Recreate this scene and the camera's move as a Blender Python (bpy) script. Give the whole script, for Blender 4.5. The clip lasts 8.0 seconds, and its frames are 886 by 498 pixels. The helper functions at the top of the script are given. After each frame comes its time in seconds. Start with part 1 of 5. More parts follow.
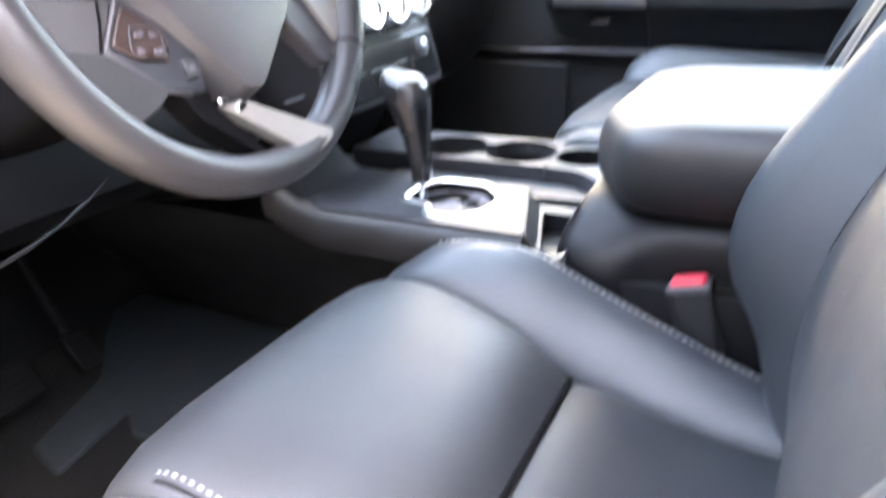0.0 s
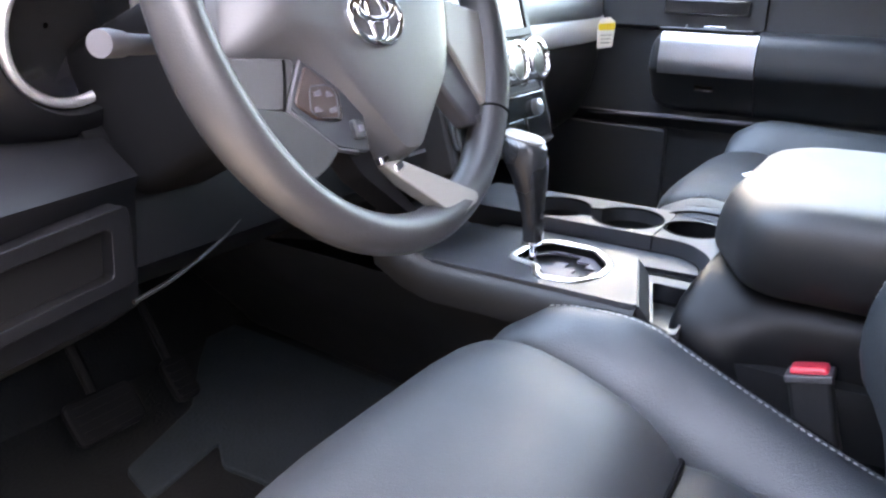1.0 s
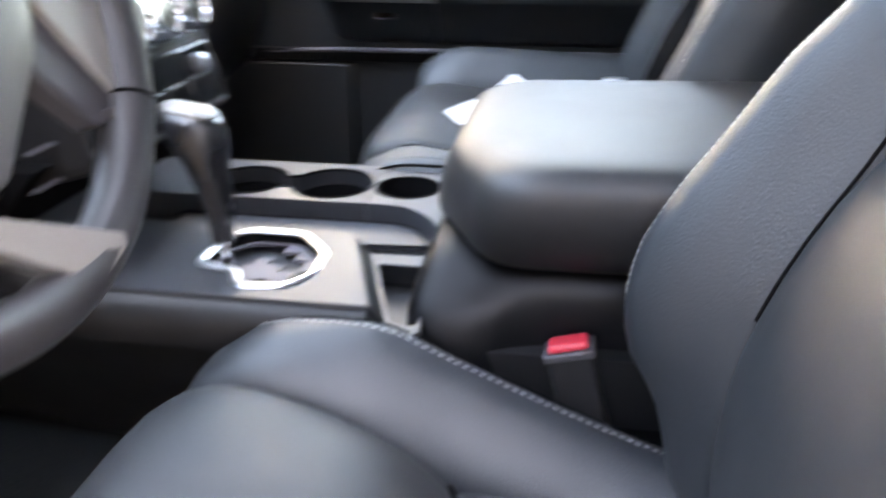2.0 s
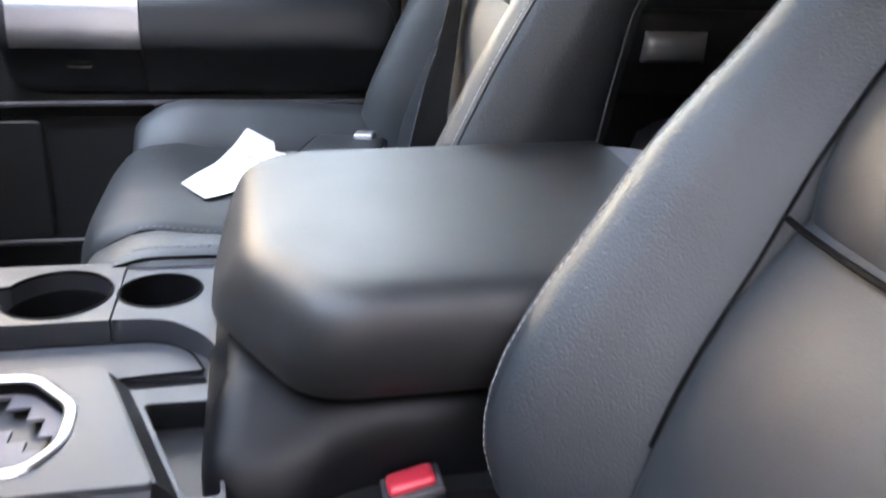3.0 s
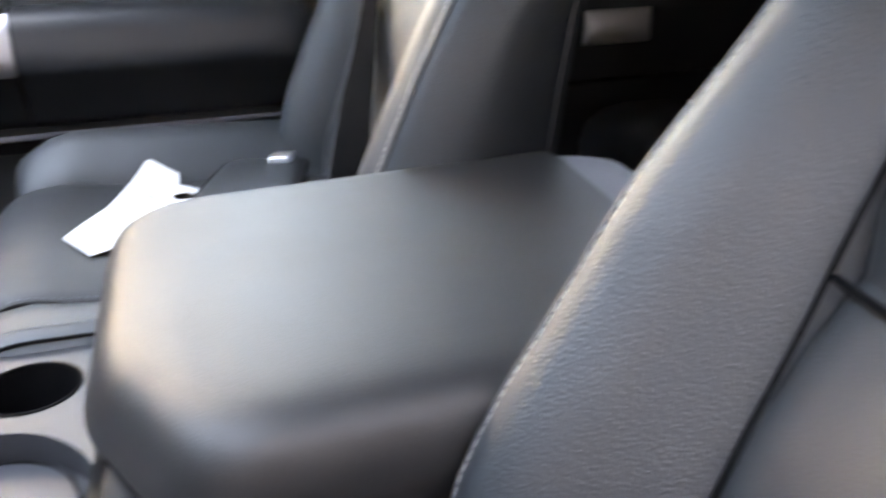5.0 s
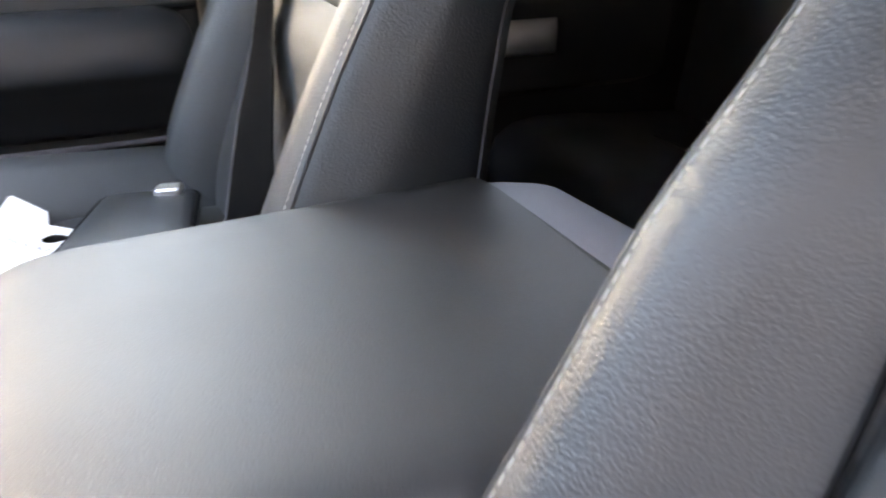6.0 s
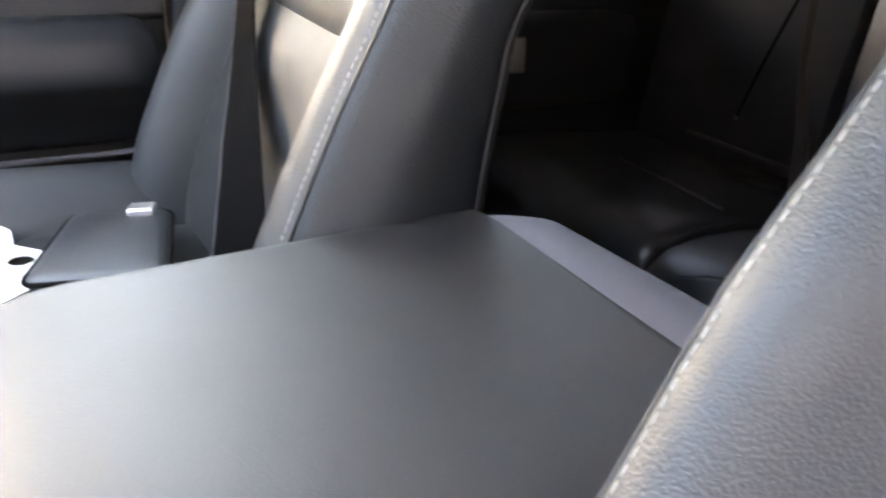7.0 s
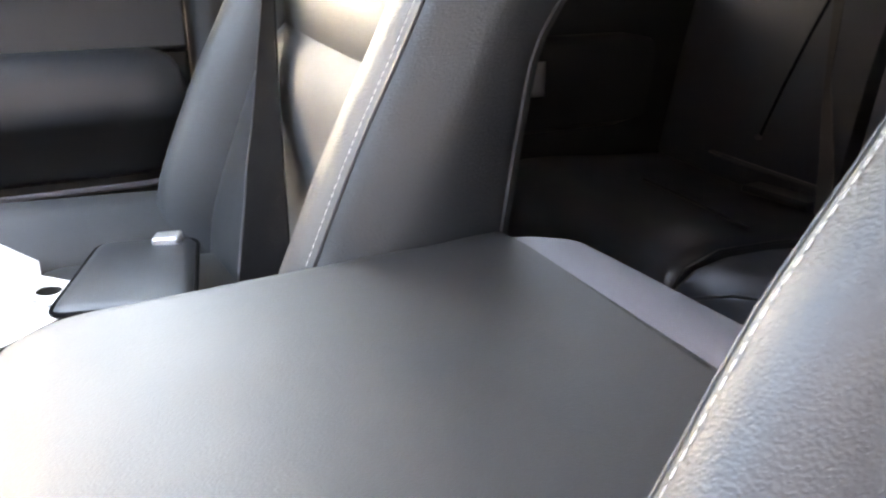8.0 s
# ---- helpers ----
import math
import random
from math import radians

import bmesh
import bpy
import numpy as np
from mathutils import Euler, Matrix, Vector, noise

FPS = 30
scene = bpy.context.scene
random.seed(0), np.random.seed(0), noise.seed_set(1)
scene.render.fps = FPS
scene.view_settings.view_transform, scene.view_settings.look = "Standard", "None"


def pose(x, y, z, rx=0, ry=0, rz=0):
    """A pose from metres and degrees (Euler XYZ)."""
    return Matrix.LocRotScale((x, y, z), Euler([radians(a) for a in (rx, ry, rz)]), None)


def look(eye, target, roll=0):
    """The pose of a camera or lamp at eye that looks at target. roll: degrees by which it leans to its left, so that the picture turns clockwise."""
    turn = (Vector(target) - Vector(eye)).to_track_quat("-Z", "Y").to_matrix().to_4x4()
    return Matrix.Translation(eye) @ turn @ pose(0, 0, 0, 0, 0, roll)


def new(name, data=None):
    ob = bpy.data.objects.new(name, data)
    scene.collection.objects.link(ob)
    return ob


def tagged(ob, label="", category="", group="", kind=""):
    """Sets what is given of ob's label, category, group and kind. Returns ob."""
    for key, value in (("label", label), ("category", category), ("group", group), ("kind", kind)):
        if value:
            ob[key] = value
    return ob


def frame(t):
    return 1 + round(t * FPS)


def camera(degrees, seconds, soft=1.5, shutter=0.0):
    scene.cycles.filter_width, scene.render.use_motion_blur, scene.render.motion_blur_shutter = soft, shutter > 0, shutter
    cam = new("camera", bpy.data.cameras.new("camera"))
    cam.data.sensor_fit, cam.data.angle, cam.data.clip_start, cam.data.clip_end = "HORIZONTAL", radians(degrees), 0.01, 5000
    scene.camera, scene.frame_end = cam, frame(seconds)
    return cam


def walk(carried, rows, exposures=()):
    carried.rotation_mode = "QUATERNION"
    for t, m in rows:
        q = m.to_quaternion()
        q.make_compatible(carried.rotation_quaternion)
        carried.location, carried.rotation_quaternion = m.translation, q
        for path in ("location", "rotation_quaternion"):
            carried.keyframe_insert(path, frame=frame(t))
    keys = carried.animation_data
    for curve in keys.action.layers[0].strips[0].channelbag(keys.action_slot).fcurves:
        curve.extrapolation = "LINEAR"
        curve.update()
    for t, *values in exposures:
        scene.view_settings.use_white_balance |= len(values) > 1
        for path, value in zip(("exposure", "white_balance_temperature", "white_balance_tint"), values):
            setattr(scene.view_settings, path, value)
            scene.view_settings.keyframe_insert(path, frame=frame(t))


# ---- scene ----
cam = camera(56.4, 8.0, soft=2.1, shutter=0.9)
PATH = [
    (0, (0.329, -0.824, 0.738), (-0.5, 0.836, -0.009), -2.0),
    (0.5, (0.312, -0.843, 0.746), (-0.464, 0.903, 0.153), 2.7),
    (1, (0.279, -0.847, 0.753), (-0.69, 0.778, 0.107), 1.3),
    (1.5, (0.275, -0.746, 0.756), (-0.393, 0.997, 0.038), -2.2),
    (2, (0.21, -0.678, 0.749), (-0.071, 1.133, -0.052), -0.1),
    (2.2, (0.161, -0.639, 0.763), (0.157, 1.191, -0.042), 1.4),
    (3.3, (0.129, -0.513, 0.763), (0.572, 1.298, 0.038), 2.5),
    (3.5, (0.129, -0.488, 0.756), (0.571, 1.32, 0.023), 2.4),
    (4, (0.136, -0.427, 0.737), (0.477, 1.404, -0.033), 0.0),
    (4.5, (0.161, -0.401, 0.747), (0.498, 1.415, -0.058), -1.7),
    (5, (0.178, -0.412, 0.757), (0.715, 1.357, -0.006), -1.5),
    (5.2, (0.176, -0.415, 0.759), (0.799, 1.334, 0.017), -0.9),
    (6.3, (0.188, -0.297, 0.741), (1.059, 1.338, -0.012), -0.0),
    (6.5, (0.182, -0.294, 0.74), (1.118, 1.3, -0.024), 1.1),
    (7, (0.153, -0.293, 0.762), (1.065, 1.331, 0.034), 1.3),
    (7.5, (0.147, -0.285, 0.754), (0.993, 1.391, 0.066), 0.2),
    (8, (0.152, -0.29, 0.758), (1.028, 1.379, 0.091), -0.2),
]
walk(cam, [(t, look(eye, target, roll)) for t, eye, target, roll in PATH],
     [(0.0, 6.8, 9400, 20), (0.5, 6.4, 9000, 20), (1.0, 6.3, 9000, 20), (2.0, 6.15, 9900, 21), (3.5, 6.2, 10500, 22), (4.25, 6.25, 10800, 23), (5.0, 6.15, 11000, 23), (6.5, 6.45, 11500, 23), (8.0, 6.85, 11700, 23)])

# ---- world and light ----
# x runs to the rear of the truck, y to the passenger's side, z up
SUN_AZ, SUN_EL = -14.0, 60.0
world = bpy.data.worlds.new("sky")
scene.world = world
world.use_nodes = True
wn, wl = world.node_tree.nodes, world.node_tree.links
sky = wn.new("ShaderNodeTexSky")
sky.sky_type = "NISHITA"
sky.sun_disc = False
sky.sun_elevation, sky.sun_rotation = radians(SUN_EL), radians(90 - SUN_AZ)
sky.air_density, sky.dust_density = 1.0, 1.2
wl.new(sky.outputs["Color"], wn["Background"].inputs["Color"])
wn["Background"].inputs["Strength"].default_value = 0.14
sun = new("sun", bpy.data.lights.new("sun", "SUN"))
sun.data.energy, sun.data.angle, sun.data.color = 4.2, radians(0.6), (1.0, 0.93, 0.84)
az, el = radians(SUN_AZ), radians(SUN_EL)
sun.matrix_world = look((6 * math.cos(az) * math.cos(el), 6 * math.sin(az) * math.cos(el), 6 * math.sin(el)), (0, 0, 0))


# ---- materials ----
def material(name, color, rough, metal=0.0, grain=0.0, grain_size=0.001, vary=0.15, patch=0.06, coat=0.0, cells=False, spec=0.5, color2=None):
    """A painted, moulded or hide surface: fine relief, a little grain in the colour and larger patches in the gloss."""
    m = bpy.data.materials.new(name)
    m.use_nodes = True
    n, l = m.node_tree.nodes, m.node_tree.links
    b = n["Principled BSDF"]
    b.inputs["Metallic"].default_value = metal
    b.inputs["Specular IOR Level"].default_value = spec
    b.inputs["Coat Weight"].default_value = coat
    b.inputs["Coat Roughness"].default_value = 0.2
    tc = n.new("ShaderNodeTexCoord")
    big = n.new("ShaderNodeTexNoise")
    big.inputs["Scale"].default_value, big.inputs["Detail"].default_value = 1 / patch, 3
    l.new(tc.outputs["Object"], big.inputs["Vector"])
    fine = n.new("ShaderNodeTexNoise")
    fine.inputs["Scale"].default_value, fine.inputs["Detail"].default_value = 0.6 / grain_size, 2
    l.new(tc.outputs["Object"], fine.inputs["Vector"])
    mix = n.new("ShaderNodeMix")
    mix.data_type = "RGBA"
    c2 = color2 or [min(1.0, c * (1 + 2 * vary)) for c in color]
    c1 = [c * (1 - vary) for c in color]
    mix.inputs["A"].default_value, mix.inputs["B"].default_value = (*c1, 1), (*c2, 1)
    add = n.new("ShaderNodeMath")
    add.operation = "MULTIPLY_ADD"
    add.inputs[1].default_value = 0.5
    half = n.new("ShaderNodeMath")
    half.operation = "MULTIPLY"
    half.inputs[1].default_value = 0.5
    l.new(big.outputs["Fac"], half.inputs[0])
    l.new(fine.outputs["Fac"], add.inputs[0])
    l.new(half.outputs[0], add.inputs[2])
    l.new(add.outputs[0], mix.inputs["Factor"])
    l.new(mix.outputs["Result"], b.inputs["Base Color"])
    mr = n.new("ShaderNodeMapRange")
    mr.inputs["To Min"].default_value, mr.inputs["To Max"].default_value = max(0.02, rough - 0.07), min(1, rough + 0.07)
    l.new(big.outputs["Fac"], mr.inputs["Value"])
    l.new(mr.outputs["Result"], b.inputs["Roughness"])
    if grain:
        bump = n.new("ShaderNodeBump")
        bump.inputs["Strength"].default_value = grain
        bump.inputs["Distance"].default_value = grain_size * 0.5
        if cells:
            warp = n.new("ShaderNodeVectorMath")
            warp.operation = "MULTIPLY_ADD"
            warp.inputs[1].default_value = (grain_size * 1.4,) * 3
            l.new(fine.outputs["Color"], warp.inputs[0])
            l.new(tc.outputs["Object"], warp.inputs[2])
            vo = n.new("ShaderNodeTexVoronoi")
            vo.feature = "SMOOTH_F1"
            vo.inputs["Scale"].default_value = 0.8 / grain_size
            l.new(warp.outputs[0], vo.inputs["Vector"])
            inv = n.new("ShaderNodeMath")
            inv.operation = "SUBTRACT"
            inv.inputs[0].default_value = 1.0
            l.new(vo.outputs["Distance"], inv.inputs[1])
            l.new(inv.outputs[0], bump.inputs["Height"])
        else:
            l.new(fine.outputs["Fac"], bump.inputs["Height"])
        l.new(bump.outputs["Normal"], b.inputs["Normal"])
    return m


# rear leather and trim, lightened in colour to make up for weak light
BENCH = material("black leather lightened for the dim rear", (0.016, 0.018, 0.024), 0.38, spec=0.8, grain=0.2, grain_size=0.0012, cells=True)
REAR_TRIM = material("charcoal trim lightened for the dim rear", (0.016, 0.018, 0.021), 0.5, grain=0.3, grain_size=0.0009)
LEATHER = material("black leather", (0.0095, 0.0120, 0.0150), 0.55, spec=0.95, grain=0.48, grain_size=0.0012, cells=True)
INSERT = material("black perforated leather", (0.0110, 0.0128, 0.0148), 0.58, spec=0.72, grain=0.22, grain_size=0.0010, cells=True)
for hide, cast in ((LEATHER, (0.91, 0.968, 1.0, 1.0)), (INSERT, (0.97, 0.99, 1.0, 1.0))):   # skylight's blue, tinted into the highlights of the hides
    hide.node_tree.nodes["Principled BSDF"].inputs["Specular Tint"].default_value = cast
VINYL = material("black soft vinyl", (0.021, 0.0240, 0.0275), 0.40, grain=0.18, grain_size=0.0009, cells=True, patch=0.12)
LID = material("black grained armrest vinyl", (0.0120, 0.0122, 0.0130), 0.54, spec=0.62, grain=0.22, grain_size=0.0010, cells=True, patch=0.12)
GRIP = material("smooth black lever leather", (0.011, 0.0115, 0.013), 0.27, spec=0.6, coat=0.25, grain=0.05, grain_size=0.0006)
WHEEL_HIDE = material("worn dark grey wheel leather", (0.022, 0.0218, 0.0235), 0.44, grain=0.25, grain_size=0.0008, cells=True)
AIRBAG = material("dark grey airbag vinyl", (0.047, 0.046, 0.048), 0.44, grain=0.2, grain_size=0.0007)
# darker copy of the black plastic, carrying the shade of dim parts
SHADED_PLASTIC = material("black plastic darkened for shade", (0.0032, 0.0034, 0.0042), 0.42, spec=0.18, grain=0.2, grain_size=0.0008)
PLASTIC = material("black grained plastic", (0.0075, 0.0079, 0.009), 0.5, spec=0.4, grain=0.3, grain_size=0.0008)
SOFT = material("charcoal soft-touch plastic", (0.018, 0.0205, 0.0235), 0.46, grain=0.3, grain_size=0.0009)
HINGE = material("dark violet-grey moulded plastic", (0.090, 0.085, 0.098), 0.55, grain=0.25, grain_size=0.0008)
TRIM = material("dark grey moulded trim", (0.040, 0.039, 0.044), 0.5, grain=0.25, grain_size=0.0008)
PALE = material("pale warm grey satin plastic", (0.20, 0.19, 0.175), 0.42, metal=0.25, grain=0.06, grain_size=0.0005, vary=0.06)
BEZEL = material("satin silver", (0.46, 0.47, 0.50), 0.33, metal=0.9, grain=0.06, grain_size=0.0004, vary=0.06)
GRAPHITE = material("graphite painted plastic", (0.032, 0.035, 0.041), 0.46, metal=0.2, grain=0.08, grain_size=0.0006, vary=0.08)
# rubber parts, and the shade drawn as black cords and strips
RUBBER = material("black rubber", (0.0031, 0.0032, 0.0037), 0.75, spec=0.06, grain=0.2, grain_size=0.0008)
MAT_RUBBER = material("grey ribbed rubber mat", (0.022, 0.027, 0.035), 0.5, spec=0.4, grain=0.2, grain_size=0.0007)
SILVER = material("brushed silver trim", (0.72, 0.73, 0.75), 0.38, metal=0.85, grain=0.06, grain_size=0.0004, vary=0.06)
RING = material("bright satin ring", (0.85, 0.86, 0.88), 0.3, metal=1.0, vary=0.03)
CHROME = material("chrome", (0.82, 0.83, 0.85), 0.09, metal=1.0, vary=0.03)
GLOSS = material("piano black", (0.012, 0.012, 0.013), 0.12, coat=0.5)
SCREEN = material("dark glossy screen", (0.012, 0.012, 0.014), 0.10, spec=0.25)
WOOD = material("reddish brown gloss panel", (0.030, 0.017, 0.014), 0.3, coat=0.3, vary=0.3)
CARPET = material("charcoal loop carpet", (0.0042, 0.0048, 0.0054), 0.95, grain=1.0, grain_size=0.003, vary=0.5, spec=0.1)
MATCLOTH = material("blue-grey floor mat pile", (0.0125, 0.0170, 0.0200), 0.95, grain=1.0, grain_size=0.0025, vary=0.5, spec=0.1)
WEB = material("black seat belt webbing", (0.0035, 0.0034, 0.0036), 0.9, grain=0.6, grain_size=0.0012, spec=0.03)
WEB_PALE = material("brownish grey webbing", (0.055, 0.048, 0.045), 0.8, grain=0.6, grain_size=0.0012, spec=0.2)
# darker copy of the light thread, shading the passenger's cushion stitches
SHADED_THREAD = material("grey thread darkened for shade", (0.10, 0.115, 0.13), 0.7, grain=0.3, grain_size=0.0004)
THREAD = material("light grey thread", (0.40, 0.40, 0.40), 0.7, grain=0.3, grain_size=0.0004)
PIPING = material("dark grey welt cord", (0.030, 0.032, 0.036), 0.5, grain=0.3, grain_size=0.0006)
RED = material("red translucent plastic", (0.50, 0.028, 0.045), 0.35, vary=0.08)
PAPER = material("white card", (0.85, 0.85, 0.84), 0.7, vary=0.03)
INK = material("grey print", (0.25, 0.25, 0.27), 0.7)
YELLOW = material("yellow print", (0.85, 0.62, 0.05), 0.6)
WHITE = material("white print", (0.8, 0.8, 0.8), 0.6, vary=0.03)
HEADLINER = material("grey-brown headliner cloth", (0.15, 0.135, 0.122), 0.9, grain=0.5, grain_size=0.002, spec=0.1)
BLOCK_WALL = material("grey sky-blocking wall", (0.115, 0.117, 0.125), 0.9, grain=0.6, grain_size=0.006, patch=0.6)
BOUNCE_WALL = material("cream bounce wall", (0.66, 0.634, 0.600), 0.9, grain=0.6, grain_size=0.006, patch=0.6)
ASPHALT = material("asphalt", (0.035, 0.035, 0.036), 0.9, grain=0.8, grain_size=0.008, vary=0.4, patch=0.8)
def tinted(name, clear, rough=0.03):
    """Privacy glass: lets part of the light through, and mirrors a little."""
    m = bpy.data.materials.new(name)
    m.use_nodes = True
    n, l = m.node_tree.nodes, m.node_tree.links
    n.remove(n["Principled BSDF"])
    tr, gl, mx, fr = n.new("ShaderNodeBsdfTransparent"), n.new("ShaderNodeBsdfGlossy"), n.new("ShaderNodeMixShader"), n.new("ShaderNodeFresnel")
    tr.inputs["Color"].default_value = (*clear, 1)
    gl.inputs["Roughness"].default_value = rough
    l.new(fr.outputs["Fac"], mx.inputs["Fac"])
    l.new(tr.outputs["BSDF"], mx.inputs[1])
    l.new(gl.outputs["BSDF"], mx.inputs[2])
    l.new(mx.outputs["Shader"], n["Material Output"].inputs["Surface"])
    return m


PRIVACY = tinted("lightly tinted glass", (0.40, 0.42, 0.44))
CLEAR = tinted("clear window glass", (0.80, 0.84, 0.83))


# ---- mesh helpers ----
def thing(name, label, category, at=(0, 0, 0), group="", kind=""):
    ob = new(name)
    ob.location = at
    ob.empty_display_size = 0.05
    return tagged(ob, label, category, group, kind)


def part(name, bm, mat, parent=None, label="", smooth=45, bevel=0.0, seg=2, sub=0):
    """Links a bmesh as one mesh object, a part of its parent; its points are in world metres."""
    bmesh.ops.recalc_face_normals(bm, faces=bm.faces)
    me = bpy.data.meshes.new(name)
    bm.to_mesh(me)
    bm.free()
    me.materials.append(mat)
    if smooth:
        me.shade_smooth()
        me.set_sharp_from_angle(angle=radians(smooth))
    ob = new(name, me)
    if parent:
        ob.parent = parent
        if parent.type == "EMPTY":
            ob.matrix_parent_inverse = parent.matrix_basis.inverted()
    if bevel:
        b = ob.modifiers.new("bevel", "BEVEL")
        b.width, b.segments, b.limit_method, b.angle_limit = bevel, seg, "ANGLE", radians(35)
        b.harden_normals = False
    if sub:
        u = ob.modifiers.new("smooth", "SUBSURF")
        u.levels = u.render_levels = sub
    if label:
        ob["label"] = label
    return ob


def loft(loops, caps=True, ring=True, bm=None):
    """Skin over a row of point loops with equal counts."""
    bm = bm or bmesh.new()
    rows = [[bm.verts.new(p) for p in lp] for lp in loops]
    n = len(rows[0])
    for a, b in zip(rows, rows[1:]):
        for i in range(n if ring else n - 1):
            j = (i + 1) % n
            bm.faces.new((a[i], a[j], b[j], b[i]))
    if caps and ring:
        bm.faces.new(rows[0])
        bm.faces.new(rows[-1])
    return bm


def smoothstep_curve(xs, ys):
    """A smooth curve through points, as a function."""
    xs, ys = np.array(xs, float), np.array(ys, float)
    m = np.gradient(ys, xs)

    def at(x):
        x = float(min(max(x, xs[0]), xs[-1]))
        i = int(min(max(np.searchsorted(xs, x) - 1, 0), len(xs) - 2))
        h = xs[i + 1] - xs[i]
        t = (x - xs[i]) / h
        return float((2 * t**3 - 3 * t**2 + 1) * ys[i] + (t**3 - 2 * t**2 + t) * h * m[i] + (3 * t**2 - 2 * t**3) * ys[i + 1] + (t**3 - t**2) * h * m[i + 1])
    return at


def rounded(points, radius, seg=5):
    """A closed outline with rounded corners, in 2D; radius: one number, or one a corner."""
    out, n = [], len(points)
    for i in range(n):
        p, a, b = Vector(points[i]), Vector(points[i - 1]), Vector(points[(i + 1) % n])
        r = radius[i] if isinstance(radius, (list, tuple)) else radius
        u, v = (a - p), (b - p)
        r = min(r, u.length * 0.49, v.length * 0.49)
        s, e = p + u.normalized() * r, p + v.normalized() * r
        for k in range(seg + 1):
            t = k / seg
            q = s.lerp(p, t).lerp(p.lerp(e, t), t)
            out.append((q.x, q.y))
    return out


def circle(cx, cy, r, n=28, ry=None):
    return [(cx + r * math.cos(2 * math.pi * k / n), cy + (ry or r) * math.sin(2 * math.pi * k / n)) for k in range(n)]


def plate(outline, top, thick, holes=(), m=None):
    """A flat plate with holes that go through it, in the plane z = top, or in the plane of the matrix m."""
    bm = bmesh.new()
    edges = []
    for lp in (outline, *holes):
        vs = [bm.verts.new((x, y, top)) for x, y in lp]
        edges += [bm.edges.new((vs[i], vs[(i + 1) % len(vs)])) for i in range(len(vs))]
    if holes:
        bmesh.ops.triangle_fill(bm, use_beauty=True, edges=edges)
    else:
        bm.faces.new(bm.verts)
    bmesh.ops.recalc_face_normals(bm, faces=bm.faces)
    got = bmesh.ops.extrude_face_region(bm, geom=bm.faces[:])
    bmesh.ops.translate(bm, vec=(0, 0, -thick), verts=[v for v in got["geom"] if isinstance(v, bmesh.types.BMVert)])
    if m:
        bm.transform(m)
    return bm


def box(x0, x1, y0, y1, z0, z1, bm=None):
    bm = bm or bmesh.new()
    bmesh.ops.create_cube(bm, size=1, matrix=Matrix.Translation(((x0 + x1) / 2, (y0 + y1) / 2, (z0 + z1) / 2)) @ Matrix.Diagonal((x1 - x0, y1 - y0, z1 - z0, 1)))
    return bm


def tube(points, radius, n=8, closed=False, bm=None, flat=1.0):
    """A round cord along a line of points."""
    pts = [Vector(p) for p in points]
    loops, last = [], None
    for i, p in enumerate(pts):
        a = pts[i - 1] if (i or closed) else p
        b = pts[(i + 1) % len(pts)] if (i < len(pts) - 1 or closed) else p
        d = (b - a).normalized()
        if last is None:
            side = d.cross(Vector((0, 0, 1)))
            if side.length < 0.1:
                side = d.cross(Vector((0, 1, 0)))
        else:
            side = last - d * last.dot(d)
        side.normalize()
        last = side
        up = side.cross(d)
        r = radius[i] if isinstance(radius, (list, tuple)) else radius
        loops.append([p + r * (math.cos(2 * math.pi * k / n) * side + flat * math.sin(2 * math.pi * k / n) * up) for k in range(n)])
    if closed:
        loops.append(loops[0])
        bm = loft(loops, caps=False, bm=bm)
        bmesh.ops.remove_doubles(bm, verts=bm.verts, dist=1e-6)
        return bm
    return loft(loops, bm=bm)


def stitches(points, length=0.0040, gap=0.0020, width=0.0005):
    """Separate thread stitches along a line."""
    bm = bmesh.new()
    pts = [Vector(p) for p in points]
    at, run = [0.0], 0.0
    for a, b in zip(pts, pts[1:]):
        run += (b - a).length
        at.append(run)

    def where(s):
        i = min(max(int(np.searchsorted(at, s)) - 1, 0), len(pts) - 2)
        return pts[i].lerp(pts[i + 1], (s - at[i]) / max(1e-9, at[i + 1] - at[i]))
    s = 0.0
    while s + length < run:
        a, b = where(s), where(s + length)
        d = (b - a).normalized()
        side = d.cross(Vector((0, 0, 1)))
        side = (side if side.length > 0.1 else d.cross(Vector((0, 1, 0)))).normalized() * width
        up = side.cross(d).normalized() * width
        rows = []
        for t, k in ((0, 0.35), (0.25, 1), (0.75, 1), (1, 0.35)):
            c = a.lerp(b, t)
            rows.append([bm.verts.new(c + k * v) for v in (side, up, -side, -up)])
        for p, q in zip(rows, rows[1:]):
            for i in range(4):
                bm.faces.new((p[i], p[(i + 1) % 4], q[(i + 1) % 4], q[i]))
        bm.faces.new(rows[0]), bm.faces.new(rows[-1])
        s += length + gap
    return bm


def lettering(word, size, m):
    """A word in raised letters, centred on the pose m."""
    cu = bpy.data.curves.new(word, "FONT")
    cu.body, cu.size, cu.extrude, cu.align_x, cu.align_y = word, size, 0.0002, "CENTER", "CENTER"
    ob = new(word, cu)
    me = bpy.data.meshes.new_from_object(ob.evaluated_get(bpy.context.evaluated_depsgraph_get()))
    bpy.data.objects.remove(ob)
    bm = bmesh.new()
    bm.from_mesh(me)
    bpy.data.meshes.remove(me)
    bm.transform(m)
    return bm


def structure(name, bm, mat, label, category, bevel=0.0, parent=None):
    return tagged(part(name, bm, mat, parent, bevel=bevel), label, category, kind="structure")


XZ = lambda y: Matrix(((1, 0, 0, 0), (0, 0, -1, y), (0, 1, 0, 0), (0, 0, 0, 1)))   # a plate upright, facing the driver's side
